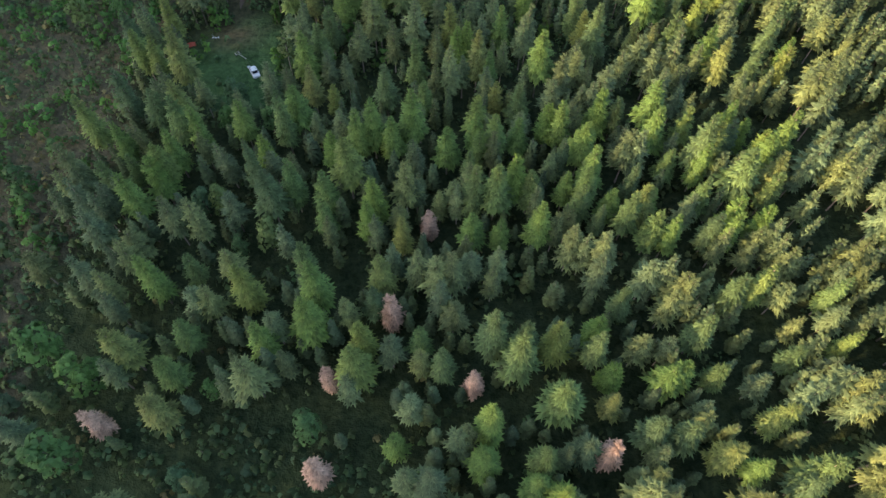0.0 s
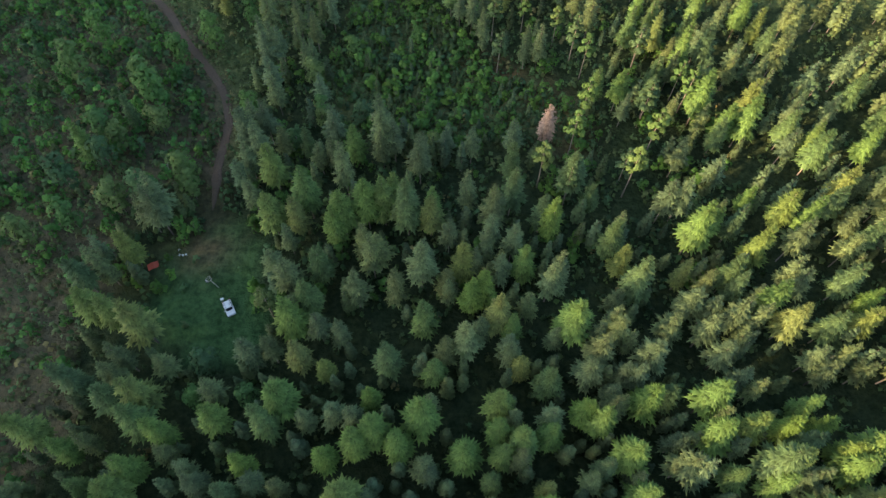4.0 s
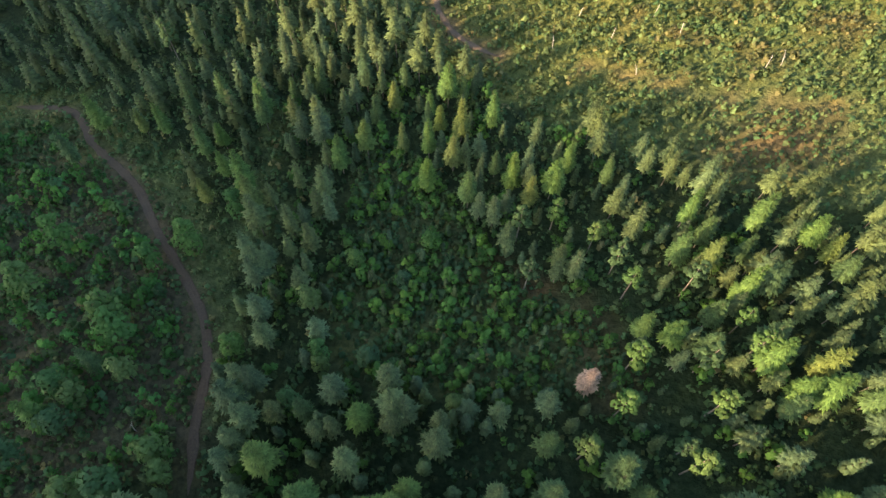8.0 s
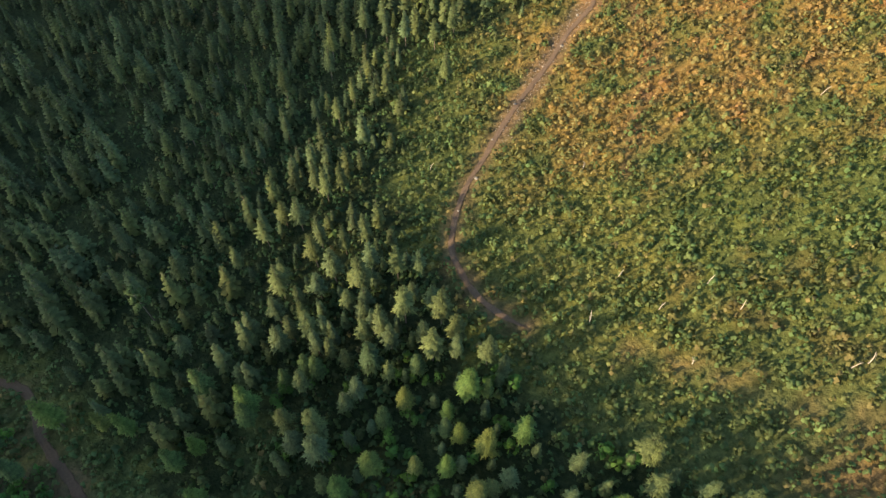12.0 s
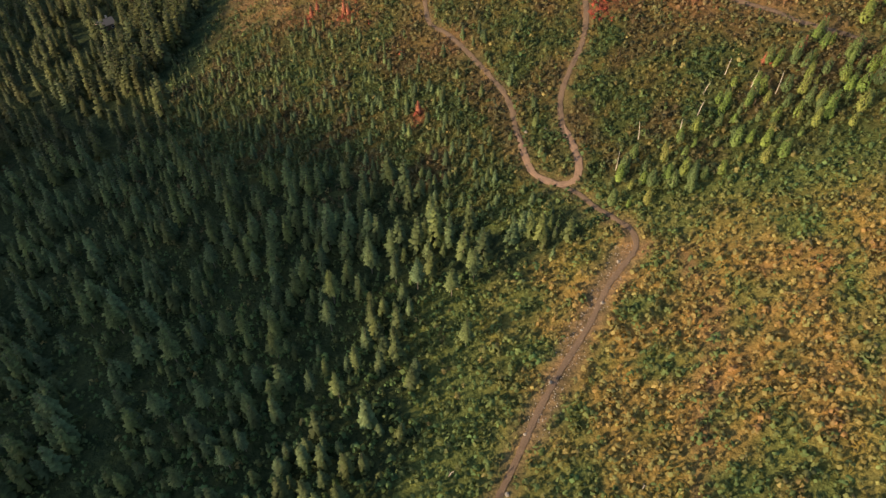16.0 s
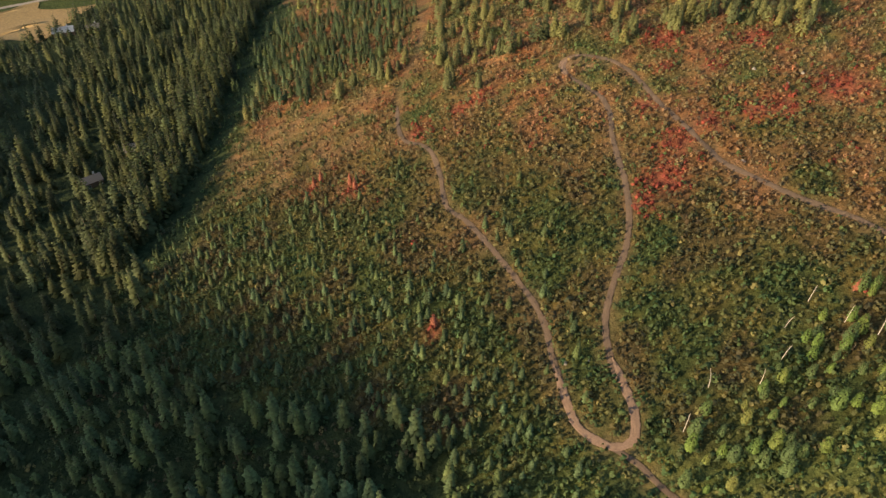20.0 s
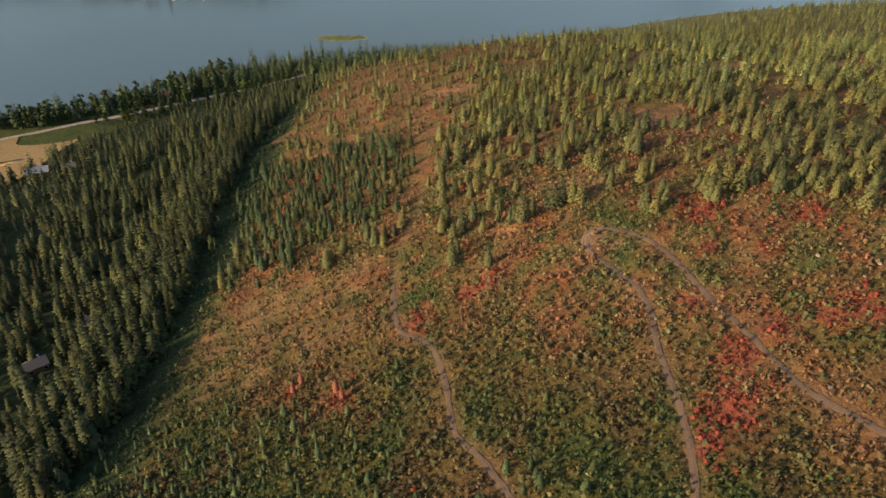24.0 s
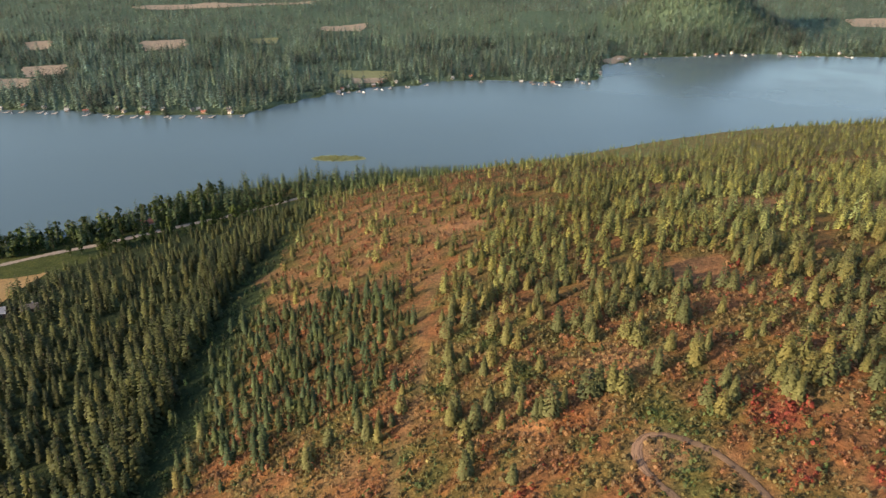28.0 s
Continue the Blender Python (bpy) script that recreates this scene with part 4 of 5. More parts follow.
def fill_keep(x, y):
    """Undergrown trees between the listed ones, full wood beyond them."""
    k = np.where(inside(x, y, NEAR_WOOD), 0.62 - 0.2 * smooth(105, 150, y), 0.0) * (0.9 + 0.4 * waves(x, y, 25, 21))
    k = np.where(inside(x, y, GLADE), 0.45, np.where(inside(x, y, OPENING), 0.06, k))
    return k * ~inside(x, y, LAWN) * clear_of_tracks(x, y) * ~near_any(x, y, SINGLE, 2.5)


x, y, r = scatter(-80, 130, 0, 275, 3.3, 1, fill_keep)
size = np.where(near_any(x, y, SINGLE, 6.0), r.uniform(0.38, 0.82, len(x)), r.uniform(0.6, 1.05, len(x)))
size = np.where(inside(x, y, GLADE), r.uniform(0.2, 0.42, len(x)), size)
fill = planted(x, y, r, 8, 1, 1)
fill[:, 3], fill[:, 4] = size * girth(y), fill[:, 4] * growth_height(y) / girth(y)
small = (size < 0.7) | (x > 88) | (y < 18) | (x < -72)
tone = green(r, len(x))
fill[:, 6] %= 5
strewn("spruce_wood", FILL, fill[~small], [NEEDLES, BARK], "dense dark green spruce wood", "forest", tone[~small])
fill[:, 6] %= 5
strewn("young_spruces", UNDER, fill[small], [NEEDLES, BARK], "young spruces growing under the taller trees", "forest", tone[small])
x, y, r = scatter(-160, -45, 0, 245, 9.0, 17, lambda x, y: np.where(inside(x, y, HEATH), 0.55, 0.0) * ~near_any(x, y, SINGLE, 4.5) * clear_of_tracks(x, y))
thick = lambda x, y: (np.where(inside(x, y, HEATH), 0.2 + 0.4 * smooth(110, 160, y), 0.0) + np.where(inside(x, y, GLADE) & ((x < 12) | (waves(x, y, 14, 23) > -0.1)), 0.75, 0.0) + np.where(inside(x, y, NEAR_WOOD) & (waves(x, y, 20, 24) > 0.1) & (y > 115), 0.45, 0.0)) * np.clip(0.8 + 0.5 * waves(x, y, 17, 22), 0, 1) * (off_track(x, y, TRACKS) > 2.5)
xt, yt, rt = scatter(-120, 60, 20, 240, 2.8, 25, thick)
strewn("thicket", THICKET, planted(xt, yt, rt, 3, 0.55, 1.3), [BIRCH_LEAVES, BARK], "thicket of young leafy trees in the glade and on the heath", "undergrowth", green(rt, len(xt), 0.3) * np.where(inside(xt, yt, HEATH)[:, None], np.array((0.85, 1.05, 0.9)), np.array((0.95, 1.02, 0.8))))
low_green = lambda x, y: (np.where(inside(x, y, GLADE), 0.85, 0.0) + np.where(inside(x, y, NEAR_WOOD) & ~inside(x, y, GLADE) & (y > 112), 0.4 + 0.3 * waves(x, y, 18, 27), 0.0) + np.where(inside(x, y, HEATH) & (y > 140), 0.25, 0.0) + np.where(inside(x, y, MID_WOOD) & (x > -80), 0.35, 0.0)) * (off_track(x, y, TRACKS) > 2.0) * ~inside(x, y, LAWN)
xt, yt, rt = scatter(-120, 62, 108, 350, 1.9, 28, low_green)
strewn("low_greenery", BUSH + SAPLING, planted(xt, yt, rt, 8, 0.7, 1.7, 0.3), [LEAVES, BARK], "knee-high leafy growth and seedlings between the trees", "undergrowth", np.array((0.060, 0.108, 0.040)) * green(rt, len(xt), 0.35))
xt, yt, rt = scatter(-95, -2, 8, 82, 1.9, 29, lambda x, y: np.where(inside(x, y, OPENING), 0.55 + 0.4 * waves(x, y, 12, 30), 0.0))
strewn("leafy_undergrowth", BUSH + SAPLING, planted(xt, yt, rt, 8, 0.7, 1.7, 0.3), [LEAVES, BARK], "low leafy growth on the open ground beside the wood", "undergrowth", np.array((0.060, 0.100, 0.040)) * green(rt, len(xt), 0.35))
strewn("birch_scrub", BIRCH_LOW, planted(x, y, r, 3, 0.3, 0.75), [BIRCH_LEAVES, BARK], "scattered young birches on the brown heath", "birches", green(r, len(x)))

x, y, r = scatter(-240, 40, 200, 445, 4.5, 2, lambda x, y: np.where(inside(x, y, MID_WOOD), np.clip(0.72 + 0.55 * waves(x, y, 22, 91), 0.15, 0.95), 0.0) * clear_of_tracks(x, y) * ~near_any(x, y, SINGLE, 2.2))
hollow = planted(x, y, r, 9, 0.42, 1.15, 0.2)
hollow[:, 3] *= np.where(near_any(x, y, SINGLE, 6.0), 0.5, 0.82)
hollow[:, 4] *= 1.08
strewn("forest_in_the_hollow", SPRUCE_MID + PINE_MID[:3], hollow, [NEEDLES, BARK], "dark spruce forest in the shaded hollow", "forest", green(r, len(x), 0.35) * np.array((1.08, 1.02, 0.95)))
x, y, r = scatter(-124, 24, 366, 500, 4.0, 36, lambda x, y: np.where(inside(x, y, MID_WOOD) | inside(x, y, WEST_WOOD), 0.0, np.clip(0.85 - (y - 400 + 0.75 * x + 16 * waves(x, y, 26, 37)) / 85, 0, 0.85)) * 0.85 * clear_of_tracks(x, y, 2.5))
strewn("saplings_of_the_slope", SPRUCE_MID, planted(x, y, r, 6, 0.18, 0.46, 0.12), [NEEDLES, BARK], "small young spruces spreading into the clearing", "saplings", green(r, len(x), 0.35))
x, y, r = scatter(-430, -95, 180, 940, 5.6, 3, lambda x, y: np.where(inside(x, y, WEST_WOOD), np.clip(0.62 + 0.75 * waves(x, y, 17, 33), 0.04, 1), 0.0) * ~inside(x, y, MEADOW_RING) * np.where(inside(x, y, ROADSIDE), 0.7, 1.0))
west, tone, close = planted(x, y, r, 4, 0.55, 1.4), green(r, len(x), 0.4) * np.array((0.84, 0.70, 0.60)), x > -230
west[:, 3] *= 0.86 * np.where((x > -165) & (y > 480), 1.15, 1.0) * (1 - 0.35 * smooth(790, 840, y))
west[:, 4] *= 0.94
strewn("forest_west", SPRUCE_MID[:4], west[close], [NEEDLES, BARK], "tall dark conifer forest beside the hill", "forest", tone[close])
strewn("forest_far_west", SPRUCE_FAR, west[~close], [NEEDLES, BARK], "tall dark conifer forest down to the shore", "forest", tone[~close])
x, y, r = scatter(-156, -118, 478, 800, 4.4, 34, lambda x, y: np.where((x + 3 * waves(x, y, 25, 35) < np.interp(y, (478, 545, 580, 640, 800), (-132, -125, -128, -133, -139))) & (x > -156), 0.8, 0.0))
strewn("forest_edge", SPRUCE_MID, planted(x, y, r, 6, 0.75, 1.35), [NEEDLES, BARK], "tall spruces along the dark forest edge", "forest", green(r, len(x), 0.3) * np.array((0.74, 0.64, 0.54)))
x, y, r = scatter(-480, 700, 850, 1420, 7.6, 4, lambda x, y: np.where(inside(x, y, SHORE_WOOD), 0.85 - 0.5 * smooth(-60, 40, x), 0.0) * np.where(inside(x, y, ROADSIDE), 0.25, 1.0))
shore = planted(x, y, r, 4, 0.75, 1.6)
shore[:, 3] *= 1 - 0.6 * smooth(-90, 40, x)
strewn("forest_by_the_shore", SPRUCE_FAR, shore, [NEEDLES, BARK], "dark conifers along the lake shore", "forest", green(r, len(x)) * (1 + 0.6 * smooth(-60, 60, x))[:, None])
x, y, r = scatter(-130, -20, 570, 710, 4.2, 5, lambda x, y: np.where(mask(x, y, YOUNG_WOOD, 9), np.clip(0.75 + 0.4 * waves(x, y, 18, 92), 0.2, 0.95), 0.0) * clear_of_tracks(x, y))
strewn("young_spruce_stand", SPRUCE_MID, planted(x, y, r, 6, 0.32, 0.74, 0.2), [NEEDLES, BARK], "stand of young green spruces on the slope", "forest", green(r, len(x), 0.35) * 0.85)


def hill_keep(x, y):
    k = 0.32 + 0.5 * smooth(615, 690, y) * smooth(15, 75, x) + 0.14 * smooth(60, 150, x) - 0.1 * smooth(660, 760, y) + 0.75 * waves(x, y, 48, 31)
    k = np.where(mask(x, y, CLUMP, 8), 0.9, np.where(mask(x, y, BARE_WEST, 8), 0.24, np.where(inside(x, y, BARE_EAST), 0.04, np.where(inside(x, y, SCATTERED), 0.2, k))))
    k = k * smooth(545, 600, y + 0.6 * np.clip(x - 60, 0, 200)) * (x > -110 + 0 * y) * (~inside(x, y, SHORE_WOOD)) * (~mask(x, y, YOUNG_WOOD, 9))
    return np.clip(k, 0, 0.9) * (1 - openings(x, y)) * clear_of_tracks(x, y) * (y < np.interp(x, SHORE_X, SHORE_Y) - 10)


OLIVE = np.array((2.0, 1.52, 1.2))
OLIVE_NEEDLES = leafy("olive_pine_needles", (0.100, 0.112, 0.046), (0.190, 0.180, 0.070), 0.2, True, DULL)
hill_kind = model("hill_pine", HILL_PINE, OLIVE_NEEDLES, BARK, "bushy olive-green pine on the sunlit hillside", "pine", "pines on the hillside")
BAND_NEEDLES = leafy("light_green_needles", (0.085, 0.125, 0.05), (0.175, 0.195, 0.078), 0.25, True)
band_kind = model("young_conifer", YOUNG, BAND_NEEDLES, BARK, "young light green conifer in a band across the clearing", "conifer", "young conifers across the clearing")
HILL_A = [(11, 561), (13, 561), (16, 561), (20, 563), (28, 566), (31, 566), (35, 566), (38, 565), (-10, 561), (-6, 564), (-2, 570), (-12, 572), (-14, 568), (1, 561), (2, 538), (-11, 545), (-9, 550), (57, 580), (50, 570), (62, 571), (65, 557), (65, 551), (81, 579), (86, 580), (92, 585), (79, 550), (80, 547), (87, 554), (90, 552), (96, 555), (103, 560), (85, 564), (91, 566), (107, 560), (113, 564), (76, 619), (84, 618), (89, 616)]
HILL_B = [(91, 613), (96, 608), (106, 611), (108, 602), (110, 596), (113, 592), (119, 593), (125, 594), (119, 577), (53, 599), (47, 593), (54, 610), (46, 610), (40, 608), (33, 607), (26, 606), (22, 618), (16, 584), (7, 586), (-2, 590), (1, 595), (-8, 594), (-13, 603), (11, 601), (78, 559), (79, 555), (83, 556), (97, 563), (105, 567), (102, 554), (101, 547), (58, 551), (60, 547)]
stand(hill_kind, HILL_A, 0.85, 1.4, 43, slim=0.85, short=0.76)
stand(hill_kind, HILL_B, 0.8, 1.35, 44, slim=0.85, short=0.76)
x, y, r = scatter(-110, 420, 420, 800, 5.6, 6, lambda x, y: hill_keep(x, y) * ~near_any(x, y, HILL_A + HILL_B, 4.5))
first = np.argsort(np.where(x < 170, y, 9999), kind="stable")[:215]
stand(hill_kind, [(float(a), float(b)) for a, b in zip(x[first], y[first])], 0.6, 1.35, 41, slim=0.85, short=0.78)
rest = np.ones(len(x), bool)
rest[first] = False
x, y = x[rest], y[rest]
# tint brightens to the east, in place of haze and low golden sun
strewn("pines_on_the_hill", PINE_MID, planted(x, y, r, 5, 0.42, 1.05, 0.2), [NEEDLES, BARK], "scattered pines on the sunlit hillside", "forest", green(r, len(x), 0.45) * OLIVE * (1 + 0.35 * smooth(60, 160, x))[:, None])
x, y, r = scatter(-110, 800, 800, 1300, 7.4, 16, lambda x, y: 0.8 * hill_keep(x, y))
strewn("pines_over_the_lake", SPRUCE_FAR, planted(x, y, r, 4, 0.45, 0.95), [NEEDLES, BARK], "pines on the slope above the lake", "forest", green(r, len(x), 0.45) * OLIVE)
x, y, r = scatter(30, 145, 355, 432, 4.6, 7, lambda x, y: np.where(inside(x, y, EAST_BAND), 0.85, 0.0) * clear_of_tracks(x, y))
stand(band_kind, list(zip(x.tolist(), y.tolist())), 0.32, 0.72, 42, slim=0.85, short=0.95)


def bush_keep(x, y):
    wood = inside(x, y, NEAR_WOOD) | inside(x, y, MID_WOOD) | inside(x, y, WEST_WOOD)
    k = np.where(wood & ~inside(x, y, GLADE), 0.3 + 0.25 * smooth(120, 200, y), 0.97) * np.where(inside(x, y, LAWN), 0.1, 1)
    k = k * np.where((x < -106) & (y > 480) & (y < 760), 0.25, 1.0)
    return k * np.where(inside(x, y, SANDY), 0.7, 1.0) * (off_track(x, y, TRACKS) > 1.2) * np.where(off_track(x, y, [TRACK_SOUTH[3:]]) < 2.2, 0.45, 1.0) * np.where(off_track(x, y, [RUBBLE]) < 3.4, 0.12, 1.0) * (1 - 0.3 * red_share(x, y))


def bush_tints(x, y, r):
    n = len(x)
    base = growth(x, y)
    hue = r.uniform(-0.16, 0.16, n)
    base = base * np.stack([1 + hue, 1 - 0.4 * hue, 1 - 0.5 * hue], -1)
    pick = r.uniform(size=n)
    base[pick < 0.07] = (0.080, 0.118, 0.042)
    base[pick > 0.96] = (0.17, 0.15, 0.06)
    pick = r.uniform(size=n)
    base[pick < 0.8 * red_spot(x, y) + 0.03 * red_share(x, y)] = (0.22, 0.050, 0.034)
    return base * r.uniform(0.84, 1.16, (n, 1)) * (1.04 - 0.04 * smooth(480, 550, y + 0.3 * x))[:, None]


x, y, r = scatter(-130, 150, 20, 620, 2.05, 8, bush_keep)
strewn("undergrowth", BUSH + SAPLING[:1], planted(x, y, r, 5, 0.6, 1.4, 0.3), [LEAVES, BARK], "low green, yellow and red bushes of the clearing", "undergrowth", bush_tints(x, y, r))

xs, ys, rs = scatter(-115, 150, 215, 640, 3.1, 46, lambda x, y: np.where(inside(x, y, MID_WOOD) | inside(x, y, WEST_WOOD) | inside(x, y, NEAR_WOOD), 0.0, np.clip(0.6 + 0.5 * waves(x, y, 24, 47), 0.1, 0.95)) * np.where(inside(x, y, SANDY), 0.25, 1.0) * (1 - 0.72 * smooth(500, 560, y + 0.3 * x)) * (off_track(x, y, TRACKS) > 3))
tone = (0.8 * bush_tints(xs, ys, rs) + 0.2 * np.array((0.085, 0.125, 0.045))) * (np.where(rs.uniform(size=len(xs)) < 0.08, 1.5, 1.0) * (1 + 0.12 * smooth(500, 560, ys + 0.3 * xs)))[:, None]
strewn("shrubs", SHRUB, planted(xs, ys, rs, 3, 0.5, 1.05, 0.3), [LEAVES, BARK], "rounded green and olive shrubs of the clearing", "shrubs", tone)


def brush_keep(x, y):
    open_ground = ~(inside(x, y, BARE_EAST) | inside(x, y, WEST_WOOD) | inside(x, y, SHORE_WOOD))
    return np.where(open_ground & (x > -136), np.clip(0.55 + 0.4 * waves(x, y, 20, 44), 0.05, 1), 0.0) * (off_track(x, y, TRACKS) > 2.2)


x, y, r = scatter(-130, 330, 620, 960, 3.5, 45, brush_keep)
tone = bush_tints(x, y, r) * 0.85
strewn("hillside_brush", BUSH + SAPLING, planted(x, y, r, 8, 0.8, 1.9, 0.3), [LEAVES, BARK], "dull green and rusty brush on the hillside", "undergrowth", tone)


# ---- woods and brush round about ----
def around(x, y):
    east = (x > 128) & (y < 185 - 0.1 * (x - 130) + 14 * waves(x, y, 50, 81))
    west = (x < -118) & (y < 245) & (waves(x, y, 45, 82) > -0.1)
    return np.where(east, 0.85, np.where(west, 0.35, 0.0))


x, y, r = scatter(-330, 340, -160, 250, 6.6, 83, around)
strewn("woods_round_about", SPRUCE_FAR, planted(x, y, r, 4, 0.8, 1.35), [NEEDLES, BARK], "dark conifers round the flown-over wood", "forest", green(r, len(x), 0.3))
x, y, r = scatter(-80, 130, -150, 2, 5.5, 84, lambda x, y: np.where(y < 0, 0.85, 0.0))
strewn("woods_behind", SPRUCE_FAR, planted(x, y, r, 4, 0.8, 1.3), [NEEDLES, BARK], "dark spruce wood behind the start", "forest", green(r, len(x), 0.3))
x, y, r = scatter(150, 330, 190, 620, 4.6, 85, lambda x, y: np.where(y > 0, 0.8, 0.0) * np.clip(1.4 - (x - 150) / 180, 0, 1))
strewn("brush_of_the_slope", BUSH, planted(x, y, r, 4, 0.8, 2.0, 0.3), [LEAVES, BARK], "green and tan brush of the open slope", "undergrowth", bush_tints(x, y, r))


# ---- small-thing helpers ----
def slab(sx, sy, sz, at=(0, 0, 0), bevel=0.0, turn=None):
    """A box with softened edges, its base at the given place."""
    bm = bmesh.new()
    bmesh.ops.create_cube(bm, size=1.0, matrix=Matrix.Translation((at[0], at[1], at[2] + sz / 2)) @ (turn or Matrix()) @ Matrix.Diagonal((sx, sy, sz, 1)))
    if bevel:
        bmesh.ops.bevel(bm, geom=bm.edges[:], offset=bevel, segments=2, affect="EDGES")
    return bm


def rod(r0, r1, long, m=Matrix(), sides=8):
    bm = bmesh.new()
    bmesh.ops.create_cone(bm, cap_ends=True, segments=sides, radius1=r0, radius2=r1, depth=long, matrix=m)
    return bm


def joined(*bms):
    """Several bmeshes as one."""
    out = bms[0]
    for bm in bms[1:]:
        me = bpy.data.meshes.new("piece")
        bm.to_mesh(me)
        out.from_mesh(me)
        bm.free()
        bpy.data.meshes.remove(me)
    return out


def made(name, bm, *mats):
    me = bpy.data.meshes.new(name)
    bm.to_mesh(me)
    bm.free()
    for m in mats:
        me.materials.append(m)
    return me


def base_at(name, x, y, turn, label, category, group="", lift=0.0):
    ob = tagged(new(name), label, category, group)
    ob.matrix_world = pose(x, y, float(on_ground(x, y)[0]) + lift, 0, 0, turn)
    return ob


def paint(name, colour, rough=0.5, metal=0.0):
    """Plain paint with faint dust in its gloss and tone."""
    m, nodes, links, base = material(name)
    n = noise_of(nodes, links, 0.5, 4)
    dark = tuple(c * 0.8 for c in colour)
    links.new(mixed(nodes, links, dark, colour, n.outputs["Fac"]), base.inputs["Base Color"])
    base.inputs["Roughness"].default_value, base.inputs["Metallic"].default_value = rough, metal
    return m


WHITE_PAINT = paint("white_car_paint", (0.78, 0.79, 0.78), 0.35)
DARK_GLASS = paint("dark_window_glass", (0.02, 0.025, 0.03), 0.08)
RUBBER = paint("tyre_rubber", (0.03, 0.03, 0.03), 0.8)
ALLOY = paint("wheel_alloy", (0.5, 0.5, 0.5), 0.4, 0.8)
RED_GLASS = paint("red_lamp_glass", (0.4, 0.02, 0.02), 0.2)
CLEAR_GLASS = paint("headlamp_glass", (0.6, 0.62, 0.62), 0.15)
GALVANISED = paint("galvanised_steel", (0.50, 0.47, 0.40), 0.5, 0.4)
PALE_PLASTIC = paint("pale_plastic", (0.68, 0.68, 0.64), 0.5)
RED_CLOTH = paint("red_tarpaulin", (0.42, 0.07, 0.035), 0.7)
ROCK = grainy("pale_rock", (0.20, 0.18, 0.155), (0.34, 0.31, 0.27), 0.6)
MEADOW = grainy("dry_yellow_meadow", (0.24, 0.158, 0.058), (0.33, 0.225, 0.088), 14.0, 0.95, 0.3, 1.5)
STUBBLE = grainy("pale_stubble_field", (0.26, 0.22, 0.155), (0.36, 0.29, 0.21), 40.0, 0.95, 0.2, 4.0)
PASTURE = grainy("green_pasture", (0.14, 0.17, 0.07), (0.22, 0.24, 0.10), 40.0, 0.95, 0.2, 4.0)
REED_MAT = grainy("floating_leaves", (0.17, 0.20, 0.09), (0.25, 0.28, 0.12), 3.0, 0.9, 0.2, 0.6)
REED = leafy("reeds", (0.9, 0.9, 0.9), (1.2, 1.2, 1.1), 0.3)
HOUSE_WALLS = [paint("white_house_wall", (0.70, 0.68, 0.64), 0.8), paint("grey_house_wall", (0.45, 0.44, 0.42), 0.8), paint("brown_house_wall", (0.26, 0.17, 0.11), 0.8)]
HOUSE_ROOFS = [paint("grey_metal_roof", (0.40, 0.41, 0.42), 0.5), paint("dark_shingle_roof", (0.14, 0.13, 0.125), 0.85), paint("red_brown_roof", (0.32, 0.13, 0.09), 0.8)]
PLANKS = grainy("weathered_planks", (0.36, 0.33, 0.29), (0.52, 0.48, 0.43), 0.8)


# ---- camp on the lawn ----
def car(x, y, turn):
    base = base_at("car", x, y, turn, "small white hatchback car parked on the grass", "car")
    base.matrix_world = base.matrix_world @ Matrix.Diagonal((0.86, 0.98, 1, 1))
    bm = slab(3.9, 1.7, 0.62, (0, 0, 0.28), 0.14)
    for v in bm.verts:
        if v.co.z > 0.6 and v.co.x > 1.0:
            v.co.z -= 0.14 * (v.co.x - 1.0)
    cabin = slab(2.5, 1.5, 0.62, (-0.55, 0, 0.84), 0.12)
    for v in cabin.verts:
        k = (v.co.z - 0.84) / 0.62
        v.co.x = -0.55 + (v.co.x + 0.55) * (1 - 0.28 * k) - 0.05 * k
        v.co.y *= 1 - 0.14 * k
    part("body", made("body", joined(bm, cabin), WHITE_PAINT), base)
    part("windscreen", made("windscreen", slab(0.06, 1.25, 0.66, (0.56, 0, 0.80), 0.02, Matrix.Rotation(radians(-36), 4, "Y")), DARK_GLASS), base, "dark glass windscreen")
    part("rear_window", made("rear_window", slab(0.06, 1.15, 0.52, (-1.68, 0, 0.88), 0.02, Matrix.Rotation(radians(32), 4, "Y")), DARK_GLASS), base, "dark glass rear window")
    for side in (-1, 1):
        part("side_window", made("side_window", slab(1.65, 0.04, 0.36, (-0.58, side * 0.715, 0.98), 0.015, Matrix.Rotation(radians(side * 9), 4, "X")), DARK_GLASS), base, "dark glass side window")
        part("headlight", made("headlight", slab(0.1, 0.36, 0.14, (1.9, side * 0.6, 0.56), 0.03), CLEAR_GLASS), base, "clear headlight")
        part("tail_light", made("tail_light", slab(0.08, 0.2, 0.3, (-1.94, side * 0.7, 0.62), 0.03), RED_GLASS), base, "red tail light")
        part("mirror", made("mirror", slab(0.14, 0.2, 0.12, (0.5, side * 0.92, 0.9), 0.03), WHITE_PAINT), base)
        for fore in (-1.2, 1.22):
            m = Matrix.Translation((fore, side * 0.76, 0.31)) @ Matrix.Rotation(radians(90), 4, "X")
            wheel = part("wheel", made("wheel", rod(0.31, 0.31, 0.2, m, 20), RUBBER), base, "black tyre")
            part("rim", made("rim", rod(0.19, 0.19, 0.215, m, 12), ALLOY), wheel, "grey alloy rim")
    for k in (-0.45, 0.45):
        part("roof_rail", made("roof_rail", slab(1.4, 0.05, 0.06, (-0.62, k, 1.46), 0.015), RUBBER), base, "black roof rail")
    return base


